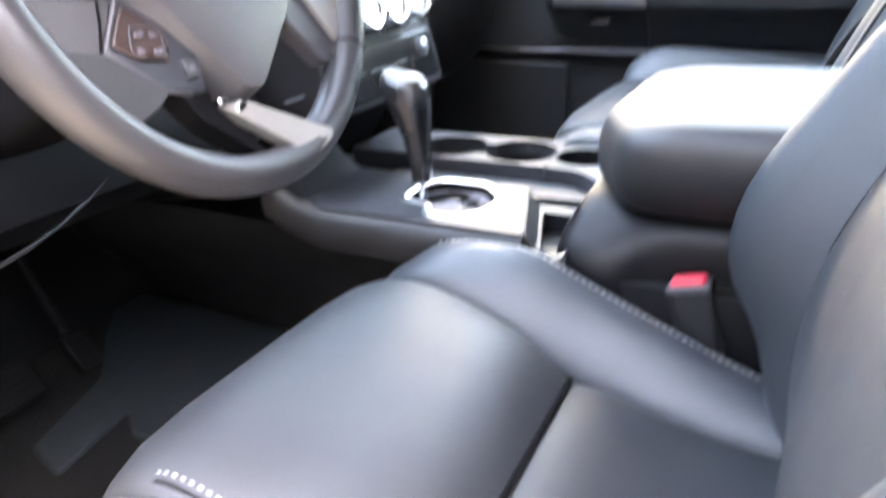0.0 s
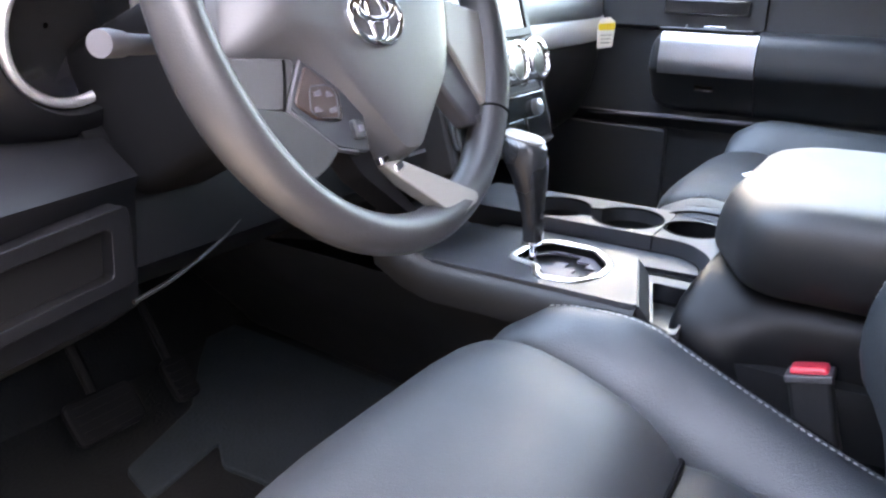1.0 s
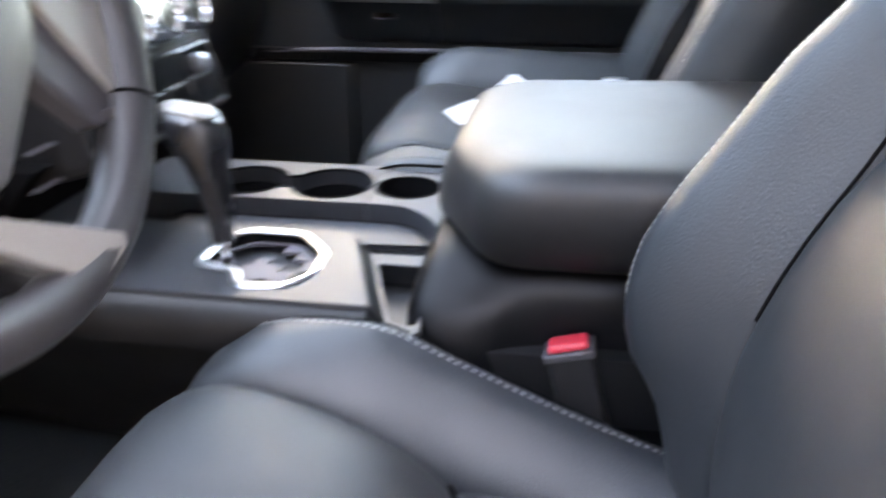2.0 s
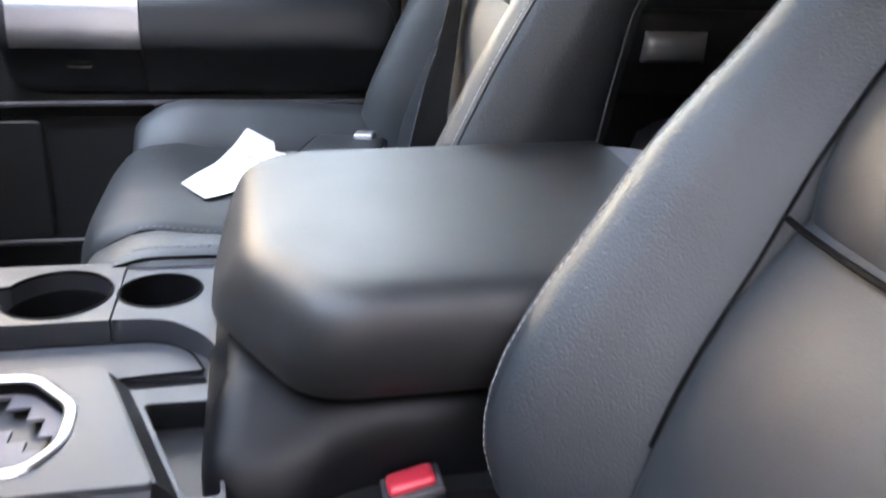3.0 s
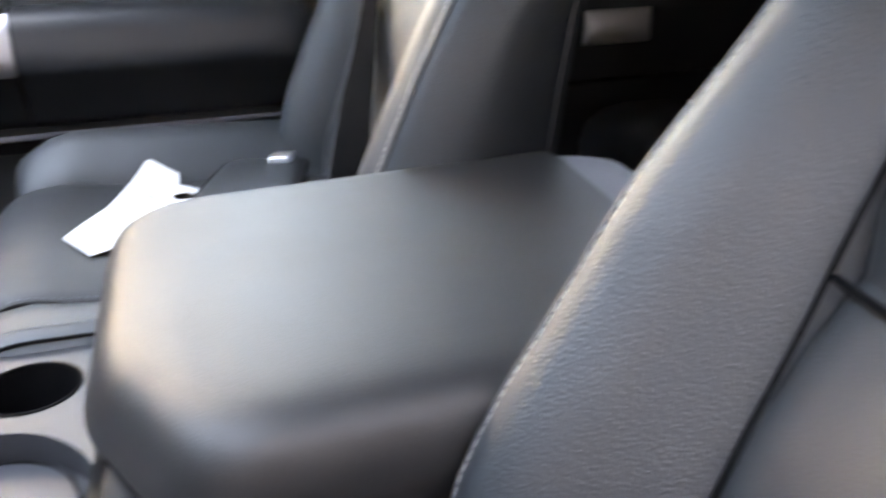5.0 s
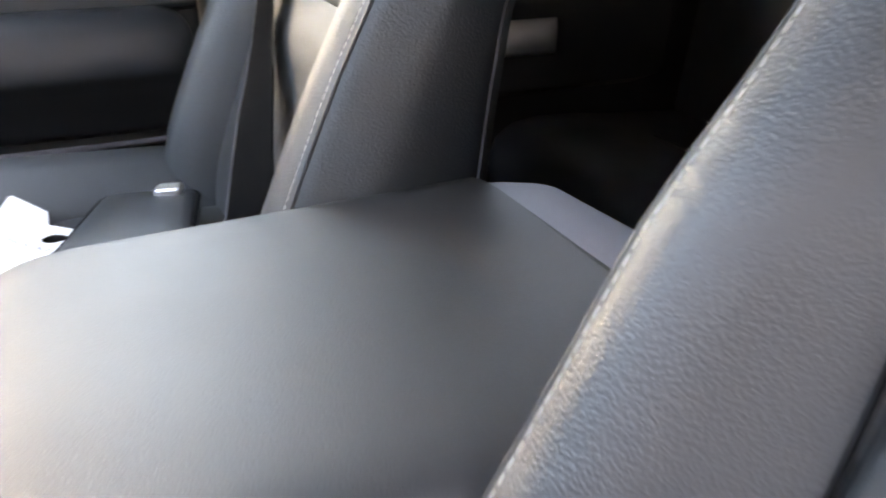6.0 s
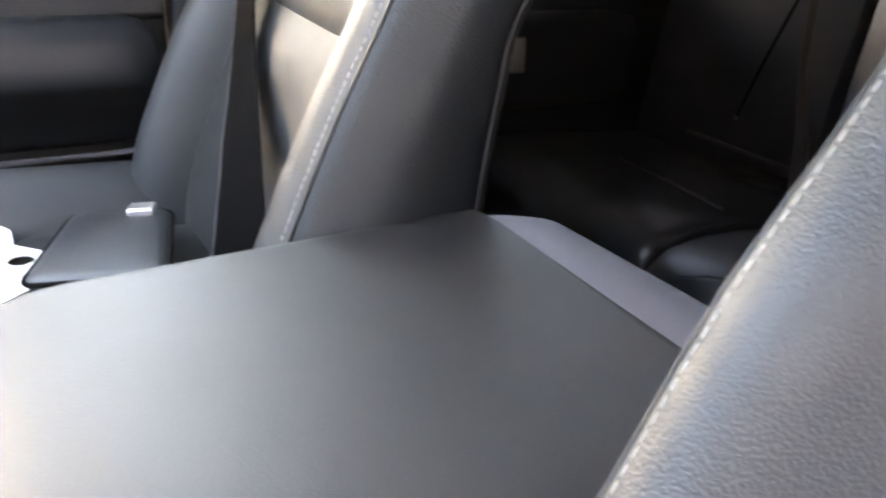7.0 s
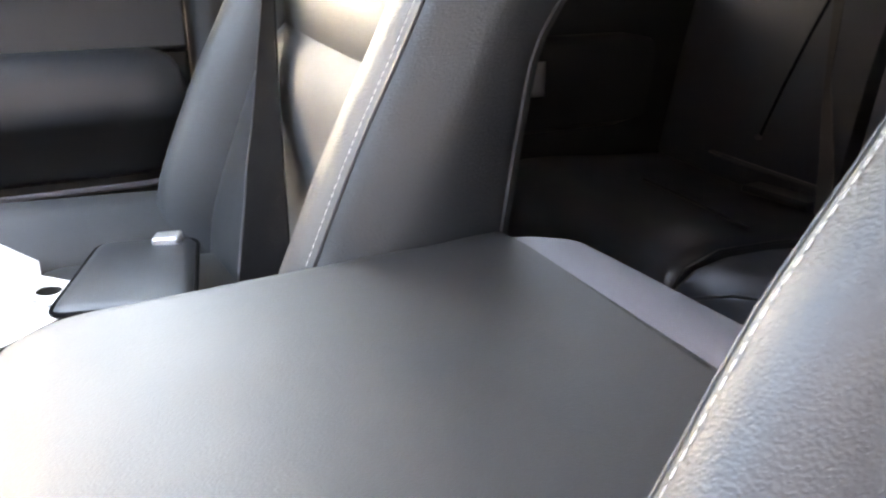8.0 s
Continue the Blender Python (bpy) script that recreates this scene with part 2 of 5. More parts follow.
YZ = lambda x: Matrix(((0, 0, 1, x), (1, 0, 0, 0), (0, 1, 0, 0), (0, 0, 0, 1)))    # a plate upright, facing the rear


def mirrored(bm, y):
    """The same mesh on the other side of the plane at y."""
    for v in bm.verts:
        v.co.y = 2 * y - v.co.y
    return bm


# ---- the shell of the cab ----
structure("ground", plate([(-2000, -2000), (2000, -2000), (2000, 2000), (-2000, 2000)], -0.62, 0.1), ASPHALT, "grey asphalt lot under the parked truck", "ground")
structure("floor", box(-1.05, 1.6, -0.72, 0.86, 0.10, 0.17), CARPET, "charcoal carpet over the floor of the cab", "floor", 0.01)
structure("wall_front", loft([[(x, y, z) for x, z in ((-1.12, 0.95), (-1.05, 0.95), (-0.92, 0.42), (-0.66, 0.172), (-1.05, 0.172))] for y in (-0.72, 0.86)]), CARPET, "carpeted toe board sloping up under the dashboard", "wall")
structure("sill", box(-0.75, 0.62, -0.80, -0.722, 0.05, 0.19), PLASTIC, "black door sill along the driver's doorway", "sill", 0.012)
structure("wall_driver_front", box(-1.1, -0.62, -0.80, -0.722, -0.1, 0.95), PLASTIC, "dark front pillar panel beside the driver's doorway", "wall", 0.01)
structure("wall_driver_rear", plate([(0.58, 0.05), (1.62, 0.05), (1.62, 1.28), (0.70, 1.28), (0.60, 0.8)], 0, 0.06, [[(0.80, 0.84), (1.36, 0.84), (1.36, 1.18), (0.84, 1.18)]], XZ(-0.78)), SOFT, "closed rear door and pillar on the driver's side", "wall", 0.006)
structure("wall_rear", plate([(-0.78, 0.05), (0.88, 0.05), (0.88, 1.28), (-0.78, 1.28)], 0, 0.05, [[(-0.55, 0.95), (0.65, 0.95), (0.6, 1.2), (-0.5, 1.2)]], YZ(1.62)), SOFT, "rear wall of the cab with its window opening", "wall", 0.006)
structure("window_rear", plate([(-0.58, 0.93), (0.68, 0.93), (0.62, 1.22), (-0.52, 1.22)], 0, 0.004, (), YZ(1.60)), PRIVACY, "lightly tinted rear window", "window")
structure("window_driver_rear", plate([(0.79, 0.83), (1.37, 0.83), (1.37, 1.19), (0.83, 1.19)], 0, 0.004, (), XZ(-0.75)), PRIVACY, "lightly tinted window of the driver-side rear door", "window")
structure("window_front", loft([[(-1.0, y, 0.94), (-0.06, y, 1.30), (-0.062, y, 1.305), (-1.002, y, 0.945)] for y in (-0.70, 0.82)]), CLEAR, "raked clear windscreen", "window")
structure("wall_passenger_front", box(-1.1, -0.522, 0.862, 0.93, -0.1, 0.745), PLASTIC, "dark kick panel beside the passenger's footwell", "wall", 0.01)
structure("wall_passenger_rear", box(1.302, 1.568, 0.862, 0.922, 0.05, 1.279), SOFT, "dark rear quarter trim behind the rear door", "wall", 0.006)
structure("ceiling", plate(rounded([(-0.05, -0.78), (1.67, -0.78), (1.67, 0.90), (-0.05, 0.90)], 0.04), 1.33, 0.05), HEADLINER, "grey-brown cloth headliner", "ceiling", 0.01)
structure("roof_rail", loft([[(x, y, z) for y, z in ((-0.76, 1.30), (-0.78, 1.20), (-0.765, 1.15), (-0.735, 1.14), (-0.715, 1.17), (-0.70, 1.30))] for x in (-0.08, 0.3, 0.75)]), HEADLINER, "grey-brown roof rail over the driver's doorway", "roof rail")
for side, yy in (("driver", -0.74), ("passenger", 0.86)):
    structure("pillar_" + side, tube([(-1.0, yy, 0.93), (-0.6, yy, 1.13), (-0.05, yy * 0.97, 1.31)], 0.035, 10), HEADLINER, "slanting windscreen pillar", "pillar")


# unseen wall, added to block low sky light on the driver's side
structure("wall_sky_block", box(-9, 9, -3.3, -3.1, -0.62, 2.8), BLOCK_WALL, "added unseen grey wall keeping low sky out of the driver's doorway", "wall")
# unseen cream walls, added as reflectors for warm light through the windscreen
structure("wall_bounce_ahead", box(-6.3, -6.0, -6.0, 6.0, -0.62, 2.8), BOUNCE_WALL, "added unseen cream wall ahead, bouncing warm sunlight into the cab", "wall")
structure("wall_bounce_beside", plate([(-6.0, 6.004), (-2.4, 9.15), (-2.6, 9.4), (-6.3, 6.2), (-6.3, 6.004)], 8.2, 8.82), BOUNCE_WALL, "taller added unseen cream wall, bouncing warm sunlight into the cab", "wall")
hinge = Matrix.Translation((-0.63, -0.83, 0)) @ pose(0, 0, 0, 0, 0, -68)
leaf = plate([(0.0, -0.1), (1.05, -0.1), (1.10, 0.72), (1.02, 1.28), (0.45, 1.28), (-0.02, 0.80)], 0, 0.10, [[(0.12, 0.80), (1.03, 0.80), (0.97, 1.23), (0.50, 1.23)]], XZ(0.05))
leaf.transform(hinge)
structure("door_1", leaf, PLASTIC, "driver's door standing wide open", "car door", 0.01)


# ---- passenger's front door ----
def passenger_door():
    root = thing("passenger_door", "closed black door panel with padded armrest and silver handle bezel", "car door", (0.05, 0.86, 0.1))
    part("inner_panel", plate([(-0.52, 0.08), (0.375, 0.08), (0.375, 0.775), (-0.52, 0.775)], 0, 0.05, (), XZ(0.852)), SOFT, root, bevel=0.008)
    part("upper_panel", loft([[(x, y, z) for y, z in ((0.851, 0.642), (0.838, 0.648), (0.846, 0.70), (0.842, 0.758), (0.852, 0.772), (0.90, 0.772), (0.90, 0.642))] for x in (-0.50, -0.2, 0.1, 0.372)]), SOFT, root, "soft charcoal upper panel under the window", bevel=0.004)
    part("window_frame", plate([(-0.80, 0.776), (0.375, 0.776), (0.50, 1.30), (-0.18, 1.30)], 0, 0.03, [[(-0.68, 0.786), (0.355, 0.786), (0.468, 1.26), (-0.15, 1.26)]], XZ(0.855)), PLASTIC, root, bevel=0.004)
    part("window_pane", plate([(-0.685, 0.782), (0.359, 0.782), (0.473, 1.264), (-0.155, 1.264)], 0, 0.004, (), XZ(0.868)), CLEAR, root, "clear side glass")
    prof = [(0.851, 0.652), (0.822, 0.650), (0.806, 0.644), (0.797, 0.634), (0.793, 0.618), (0.789, 0.596), (0.787, 0.576), (0.792, 0.565), (0.806, 0.550), (0.820, 0.528), (0.830, 0.505), (0.836, 0.493), (0.843, 0.487), (0.851, 0.486)]
    ends = [(0.0, 0.55), (0.003, 0.70), (0.010, 0.84), (0.022, 0.93), (0.04, 0.985), (0.06, 1.0)]

    def ring_at(x, k, out=0.0, a=0, b=99, sink=0.0):
        return [(x, 0.851 + (y - 0.851) * (0.4 + 0.6 * k) - out + sink, 0.566 + (z - 0.566) * k) for y, z in prof[a:b]]
    xs = [(-0.238 + d, k) for d, k in ends] + [(-0.034, 1.0)]
    part("armrest_front", loft([ring_at(x, k, sink=0.003) for x, k in xs]), VINYL, root, "black pull-handle housing")
    xs = [(-0.031, 1.0)] + [(0.05 * i, 1.0) for i in range(1, 6)] + [(0.358 - d, k) for d, k in reversed(ends)]
    part("armrest", loft([ring_at(x, k) for x, k in xs]), VINYL, root, "padded black vinyl armrest")
    bez = part("handle_bezel", loft([ring_at(x, k, 0.002, 2, 8) + [(p[0], p[1] + 0.012, p[2]) for p in reversed(ring_at(x, k, 0.002, 2, 8))] for x, k in [(-0.215, 1.0), (-0.19, 1.0), (-0.12, 1.0), (-0.033, 1.0)]]), BEZEL, root, "satin silver handle bezel")
    part("latch_slot", plate(rounded([(-0.145, 0.536), (-0.108, 0.536), (-0.108, 0.547), (-0.145, 0.547)], 0.005), 0, 0.006, (), XZ(0.8125)), GLOSS, bez.parent, "small recessed lamp slot", bevel=0.001)
    part("latch_lip", plate(rounded([(-0.143, 0.533), (-0.11, 0.533), (-0.11, 0.536), (-0.143, 0.536)], 0.001), 0, 0.008, (), XZ(0.8105)), HINGE, root, "pale lower lip of the slot")
    sw = part("switch_panel", plate(rounded([(-0.225, 0.801), (-0.04, 0.801), (-0.04, 0.845), (-0.225, 0.845)], 0.008), 0.6525, 0.006), GLOSS, root, "gloss black window switch panel", bevel=0.0015)
    for x0, x1 in ((-0.140, -0.098), (-0.132, -0.100), (-0.178, -0.172)):
        y0 = 0.812 if x1 - x0 > 0.035 else 0.822
        part("window_switch", plate(rounded([(x0, y0), (x1, y0), (x1, y0 + 0.006), (x0, y0 + 0.006)], 0.002), 0.6565, 0.004), CHROME, sw, "chrome window switch edge", bevel=0.0008)
    part("grab_recess", box(-0.225, -0.06, 0.828, 0.836, 0.675, 0.705), GLOSS, root, "dark door release recess", bevel=0.004)
    part("upper_seam", box(-0.0335, -0.0315, 0.8345, 0.846, 0.65, 0.765), RUBBER, root)
    lip = [(-0.50, 0.842, 0.462), (-0.30, 0.836, 0.470), (-0.21, 0.830, 0.4745), (0.0, 0.828, 0.4765), (0.2, 0.828, 0.4765), (0.30, 0.828, 0.477), (0.325, 0.829, 0.479), (0.345, 0.832, 0.489), (0.358, 0.838, 0.51), (0.364, 0.846, 0.55)]
    part("lower_lip", tube(lip, 0.0045, 8), HINGE, root, "lighter grey ledge under the armrest")
    part("lower_ledge", loft([[(x, y, z) for y, z in ((0.852, 0.473), (0.832, 0.473), (0.838, 0.452), (0.852, 0.448))] for x in (-0.5, -0.2, 0.32)]), PLASTIC, root)
    part("map_pocket", plate(rounded([(-0.50, 0.25), (-0.197, 0.25), (-0.197, 0.447), (-0.50, 0.447)], 0.012), 0, 0.02, (), XZ(0.834)), SOFT, root, "raised pocket panel", bevel=0.004)
    part("pocket_rim", tube([(-0.50, 0.825, 0.248), (-0.3, 0.822, 0.249), (-0.14, 0.822, 0.249), (0.2, 0.824, 0.247)], 0.006, 8), TRIM, root, "grey pocket rim")
    return root


passenger_door()


def rear_door():
    root = thing("rear_door", "closed black rear door panel with small silver handle bezel", "car door", (0.9, 0.86, 0.1))
    part("inner_panel", plate([(0.50, 0.08), (1.30, 0.08), (1.30, 0.76), (0.50, 0.76)], 0, 0.05, (), XZ(0.862)), REAR_TRIM, root, bevel=0.008)
    part("window_frame", plate([(0.50, 0.762), (1.30, 0.762), (1.25, 1.30), (0.625, 1.30)], 0, 0.05, [[(0.545, 0.78), (1.22, 0.78), (1.18, 1.25), (0.655, 1.25)]], XZ(0.865)), PLASTIC, root, bevel=0.004)
    part("window_pane", plate([(0.54, 0.776), (1.225, 0.776), (1.185, 1.254), (0.65, 1.254)], 0, 0.004, (), XZ(0.885)), PRIVACY, root, "lightly tinted glass")
    part("armrest", loft([[(x, 0.862 + (y - 0.862) * k, 0.55 + (z - 0.55) * k) for y, z in ((0.862, 0.635), (0.822, 0.635), (0.808, 0.622), (0.806, 0.59), (0.815, 0.55), (0.825, 0.49), (0.862, 0.475))] for x, k in ((0.70, 0.6), (0.71, 0.9), (0.74, 1), (1.1, 1), (1.14, 0.9), (1.15, 0.6))]), REAR_TRIM, root, "dark padded armrest")
    bow = [(0.548, 0.0), (0.556, 0.006), (0.570, 0.0085), (0.584, 0.008), (0.596, 0.005), (0.602, 0.0)]
    part("handle_bezel", loft([[(x, 0.8035 - b * k, z) for z, b in bow] + [(x, 0.815, 0.602), (x, 0.815, 0.548)] for x, k in ((0.792, 0.1), (0.797, 0.7), (0.81, 1.0), (0.84, 1.25), (0.87, 1.3), (0.895, 1.0), (0.905, 0.7), (0.909, 0.1))]), SILVER, root, "satin silver handle bezel", smooth=60)
    return root


rear_door()
structure("pillar_b", loft([[(x + 0.238 * max(0.0, z - 0.776), y, z) for x, y in ((0.378, 0.862), (0.384, 0.835), (0.40, 0.822), (0.47, 0.822), (0.494, 0.84), (0.497, 0.862), (0.497, 0.92), (0.378, 0.92))] for z in (0.10, 0.45, 0.776, 1.3)]), SOFT, "charcoal trim of the middle pillar", "pillar", 0.004)


# ---- seats ----
def seat(name, label, yc, sgn, cush, back, zlow, seam_z, lift=0.0, wide=0.0, puff=0.0):
    """A bucket seat round the line yc. cush: rows x, crease z, ridge z; back: rows z, crease x, ridge x, rear x.
    The inner side faces the console; sgn is the way to it. Built on the inner side and mirrored."""
    root = thing(name, label, "car seat", (0.15, yc, zlow), "front seats")
    Y = lambda d: yc + sgn * d                      # d: distance from the middle of the seat
    B = lambda d: yc + sgn * d * (CR if d > 0 else CR + wide)
    CR, RI, OUT = 0.175, 0.245, 0.267
    CZ = lambda z: CR + (0.014 * min(1.0, max(0.0, (z - 0.5) / 0.2)) - 0.008 if sgn > 0 else 0.0)   # crease of the inner back bolster
    cx = [r[0] for r in cush]
    zc, zr = smoothstep_curve(cx, [r[1] for r in cush]), smoothstep_curve(cx, [r[2] for r in cush])
    x0, x1 = cx[0], cx[-1]

    def crown(x):
        """The front panel swells up to the cross seam and the rear panel falls away behind it."""
        t = min(1.0, max(0.0, x / 0.12 if x < 0.125 else (0.32 - x) / 0.195))
        return t * t * (3 - 2 * t)

    # the middle of the cushion, with its waterfall front
    def middle(k0, k1, nm, lab):
        line = [(x, zc(x)) for x in np.linspace(x1, x0 + 0.03, 22)]
        a, b = line[-1], (x0 - 0.022, zc(x0) - 0.055)
        c = (x0 - 0.024, zc(x0))
        for t in np.linspace(0.15, 1, 7):
            line.append(((1 - t) ** 2 * a[0] + 2 * t * (1 - t) * (c[0] - 0.004) + t * t * b[0], (1 - t) ** 2 * a[1] + 2 * t * (1 - t) * (c[1] + 0.006) + t * t * b[1]))
        line += [(x0 - 0.02, zc(x0) - 0.10), (x0 - 0.004, zlow)]
        lo, hi = int(k0 * (len(line) - 1)), int(k1 * (len(line) - 1))
        ds = [-1, -0.985, -0.96, -0.90, -0.75, -0.5, -0.25, 0, 0.25, 0.5, 0.75, 0.90, 0.96, 0.985, 1]
        rows = []
        for i in range(lo, hi + 1):
            p = Vector((line[i][0], 0, line[i][1]))
            q = Vector((line[min(i + 1, len(line) - 1)][0], 0, line[min(i + 1, len(line) - 1)][1])) - Vector((line[max(i - 1, 0)][0], 0, line[max(i - 1, 0)][1]))
            nrm = Vector((q.z, 0, -q.x)).normalized()
            if nrm.z < 0 and i < 20:
                nrm = -nrm
            edge = min(i - lo, hi - i)
            dip = {0: 0.013, 1: 0.004}.get(edge, 0) if 0 < lo or hi < len(line) - 1 else 0
            dip = dip if (edge == i - lo and lo > 0) or (edge == hi - i and hi < len(line) - 1) else 0
            row = []
            for d in ds:
                h = 0.018 * (1 - d ** 6) + puff * crown(p.x) * (1 - d ** 4) - (0.020 if abs(d) == 1 else 0.008 if abs(d) == 0.985 else 0.0 if abs(d) == 0.96 else 0) - dip
                v = p + nrm * h
                row.append((v.x + ((0.035 * (0.135 - d * CR) - 0.006) * math.exp(-((p.x - 0.148) / 0.07) ** 2) if sgn > 0 else 0.0), Y(d * CR), v.z))
            rows.append(row)
        if k0 > 0:
            # black cord laid in the seam, drawing the shade of its gap
            part("cross_seam_shade", tube([(x, y, z + 0.0035) for x, y, z in rows[0][1:-1]], 0.0024, 6), RUBBER, root)
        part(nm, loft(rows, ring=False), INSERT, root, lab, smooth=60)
    middle(0, 0.45, "cushion_rear_panel", "black leather rear panel of the seat cushion")
    middle(0.45, 1, "cushion_panel", "black leather centre of the seat cushion")

    # cushion bolsters
    for flip in (False, True):
        rows = []
        for x in [x0 - 0.020, x0 - 0.018, x0 - 0.010, x0 + 0.004, x0 + 0.025] + list(np.linspace(x0 + 0.05, x1, 20)):
            k = {0: 0.78, 1: 0.84, 2: 0.91, 3: 0.96, 4: 0.99}.get(len(rows), 1.0)
            a, b = zc(max(x, x0)), zr(max(x, x0)) + (lift if flip else 0)
            base = zlow
            pts = [(CR - 0.004, base), (CR - 0.002, a - 0.018), (CR + 0.001, a - 0.004), (CR + 0.006, a + 0.005 + 0.12 * (b - a)), (CR + 0.020, a + 0.007 + 0.40 * (b - a)), (CR + 0.036, a + 0.007 + 0.72 * (b - a)), (RI - 0.016, b + 0.003), (RI - 0.004, b + 0.0005), (RI + 0.001, b - 0.004), (RI + 0.008, b - 0.014), (OUT - 0.004, b - 0.045), (OUT - 0.006, b - 0.10), (OUT - 0.012, base)]
            rows.append([(x, Y(d), base + (z - base) * k) for d, z in pts])
        bm = loft(rows)
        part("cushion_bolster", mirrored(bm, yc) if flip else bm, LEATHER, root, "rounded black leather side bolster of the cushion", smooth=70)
        line = [(x, Y(RI - 0.014), zr(x) + 0.0034 + (lift if flip else 0)) for x in np.linspace(x0 + 0.03, x1, 60)]
        welt = [(x, Y(RI + 0.0005), zr(x) - 0.0022 + (lift if flip else 0)) for x in np.linspace(x0 + 0.01, x1, 60)]
        for nm, bm2, mt, lb in (("stitching", stitches(line, 0.0048, 0.0022, 0.0006), THREAD if sgn > 0 else SHADED_THREAD, "fine top stitching"), ("welt", tube(welt, 0.0016, 6), RUBBER, "")):
            if nm == "stitching" and flip and sgn < 0:
                bm2.free()
                continue
            ob = part(nm, mirrored(bm2, yc) if flip else bm2, mt, root, lb)
            if nm == "stitching":
                ob["kind"] = "stuff"

        if flip != (sgn > 0):
            continue
        in_, up_, fat = (0.90, 0.0105, 0.0016) if sgn > 0 else (0.957, 0.0048, 0.0026)
        seam = [(x, Y(CR * in_), zc(x) + up_) for x in np.linspace(x0 + 0.03, x1 - 0.08, 60)]
        seam = [(x0 - 0.012, seam[0][1], zc(x0) + up_ - 0.0148), (x0 + 0.002, seam[0][1], zc(x0) + up_ - 0.0043)] + seam
        bm = stitches(seam, 0.0045, 0.0022, 0.0005)
        # black cord under the stitches paints in the fold's shade
        fold = [(x, Y(CR * (in_ + 0.027)), z - 0.0042) for x, y, z in seam]
        fb = tube(fold, fat, 6)
        part("seam_fold_shade", mirrored(fb, yc) if flip else fb, RUBBER, root)
        ob = part("seam_stitching", mirrored(bm, yc) if flip else bm, THREAD if sgn > 0 else SHADED_THREAD, root, "fine seam stitching")
        ob["kind"] = "stuff"

    # backrest
    RI = 0.2385 if sgn > 0 else RI
    bz = [r[0] for r in back]
    xc, xr, xb = (smoothstep_curve(bz, [r[k] for r in back]) for k in (1, 2, 3))
    z0, z1 = bz[0], bz[-1]

    def panel(za, zb, nm, lab):
        rows = []
        for i, z in enumerate(np.linspace(za, zb, 16)):
            e = min(i, 15 - i)
            dip = {0: 0.014, 1: 0.004}.get(e, 0)
            row = []
            for d in (-1, -0.985, -0.95, -0.85, -0.6, -0.3, 0, 0.3, 0.6, 0.85, 0.95, 0.985, 1):
                h = (-0.005 + 0.020 * min(1.0, max(0.0, (z - 0.48) / 0.16)) if sgn > 0 else 0.007) * (1 - abs(d) ** 3) - (0.006 if abs(d) == 1 else 0.0018 if abs(d) == 0.985 else 0.0002 if abs(d) == 0.95 else 0) - dip
                y = yc + sgn * d * CZ(z) if d > 0 else B(d)
                q = z + (0.07 * (y - 0.55) * math.exp(-((z - seam_z) / 0.08) ** 2) if sgn < 0 else 0.0)   # the passenger's cross seam runs askew
                row.append((xc(q) - 0.007 - h, y, q))
            rows.append(row)
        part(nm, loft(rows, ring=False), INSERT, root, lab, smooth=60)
    panel(z0 - 0.03, seam_z, "back_panel_lower", "black leather lower back panel")
    panel(seam_z, z1, "back_panel_upper", "black leather upper back panel")
    if sgn > 0:
        # black cords along the grooves of the back, in place of their shade
        for dd in (1, -1):
            crease = [(xc(z) - 0.0052, yc + dd * (CZ(z) if dd > 0 else CR + wide) + dd * 0.0005, z) for z in np.linspace(0.50, z1 - 0.01, 40)]
            part("back_crease_shade", tube(crease, 0.0012, 6), RUBBER, root, "dark line drawn for the shade between panel and bolster")
        part("back_cross_seam_shade", tube([(xc(seam_z) - 0.004 - 0.013 * (1 - abs(d) ** 3), yc + d * (CZ(seam_z) if d > 0 else CR + wide), seam_z) for d in np.linspace(-0.97, 0.99, 24)], 0.0018, 6), RUBBER, root, "dark line drawn for the shade in the back's cross seam")
    # across the front of the side bolster: distance from the crease, share of its depth, roundness
    face = ((0.009, 0.35, 0.004), (0.022, 0.80, 0.007), (0.038, 1.0, 0.009), (0.053, 1.0, 0.0065)) if sgn < 0 else ((0.010, 0.20, 0.002), (0.024, 0.60, 0.004), (0.037, 0.88, 0.0048), (0.047, 0.98, 0.0033), (0.056, 1.0, 0.0006))
    def side(r, b):
        if sgn < 0:
            return (RI - 0.005, r), (RI + 0.001, r + 0.003), (RI + 0.006, r + 0.014), (OUT - 0.002, r + 0.045), (OUT + 0.002, 0.5 * (r + b)), (OUT - 0.006, b - 0.02), (OUT - 0.016, b)
        return (RI - 0.003, r), (RI - 0.0002, r + 0.0022), (RI + 0.003, r + 0.012), (RI + 0.015, r + 0.05), (OUT - 0.004, 0.5 * (r + b)), (OUT - 0.006, b - 0.02), (OUT - 0.016, b)
    for flip in (False, True):
        rows, edge, welt, rear = [], [], [], []
        for z in np.linspace(z0, z1, 34):
            c, r, b = xc(z), xr(z), xb(z)
            r += 0.030 if flip and wide else 0.0
            cr = CR if flip else CZ(z)
            pts = [(cr - 0.003, b), (cr - 0.002, c + 0.010), (cr + 0.002, c - 0.004), *((cr + dd * (RI - cr) / (RI - CR), c + kk * (r - c) - oo) for dd, kk, oo in face), *side(r, b)]
            rows.append([(x, Y(d), z) for d, x in pts])
            edge.append((r - 0.0013, Y(RI - 0.0075), z) if sgn < 0 else (r - 0.0007, Y(RI - 0.0046), z))
            welt.append((r + 0.0012, Y(RI - 0.0005), z))
            rear.append((b - 0.012, Y(OUT - 0.0075), z))
        bm = loft(rows)
        ym = yc - sgn * wide / 2
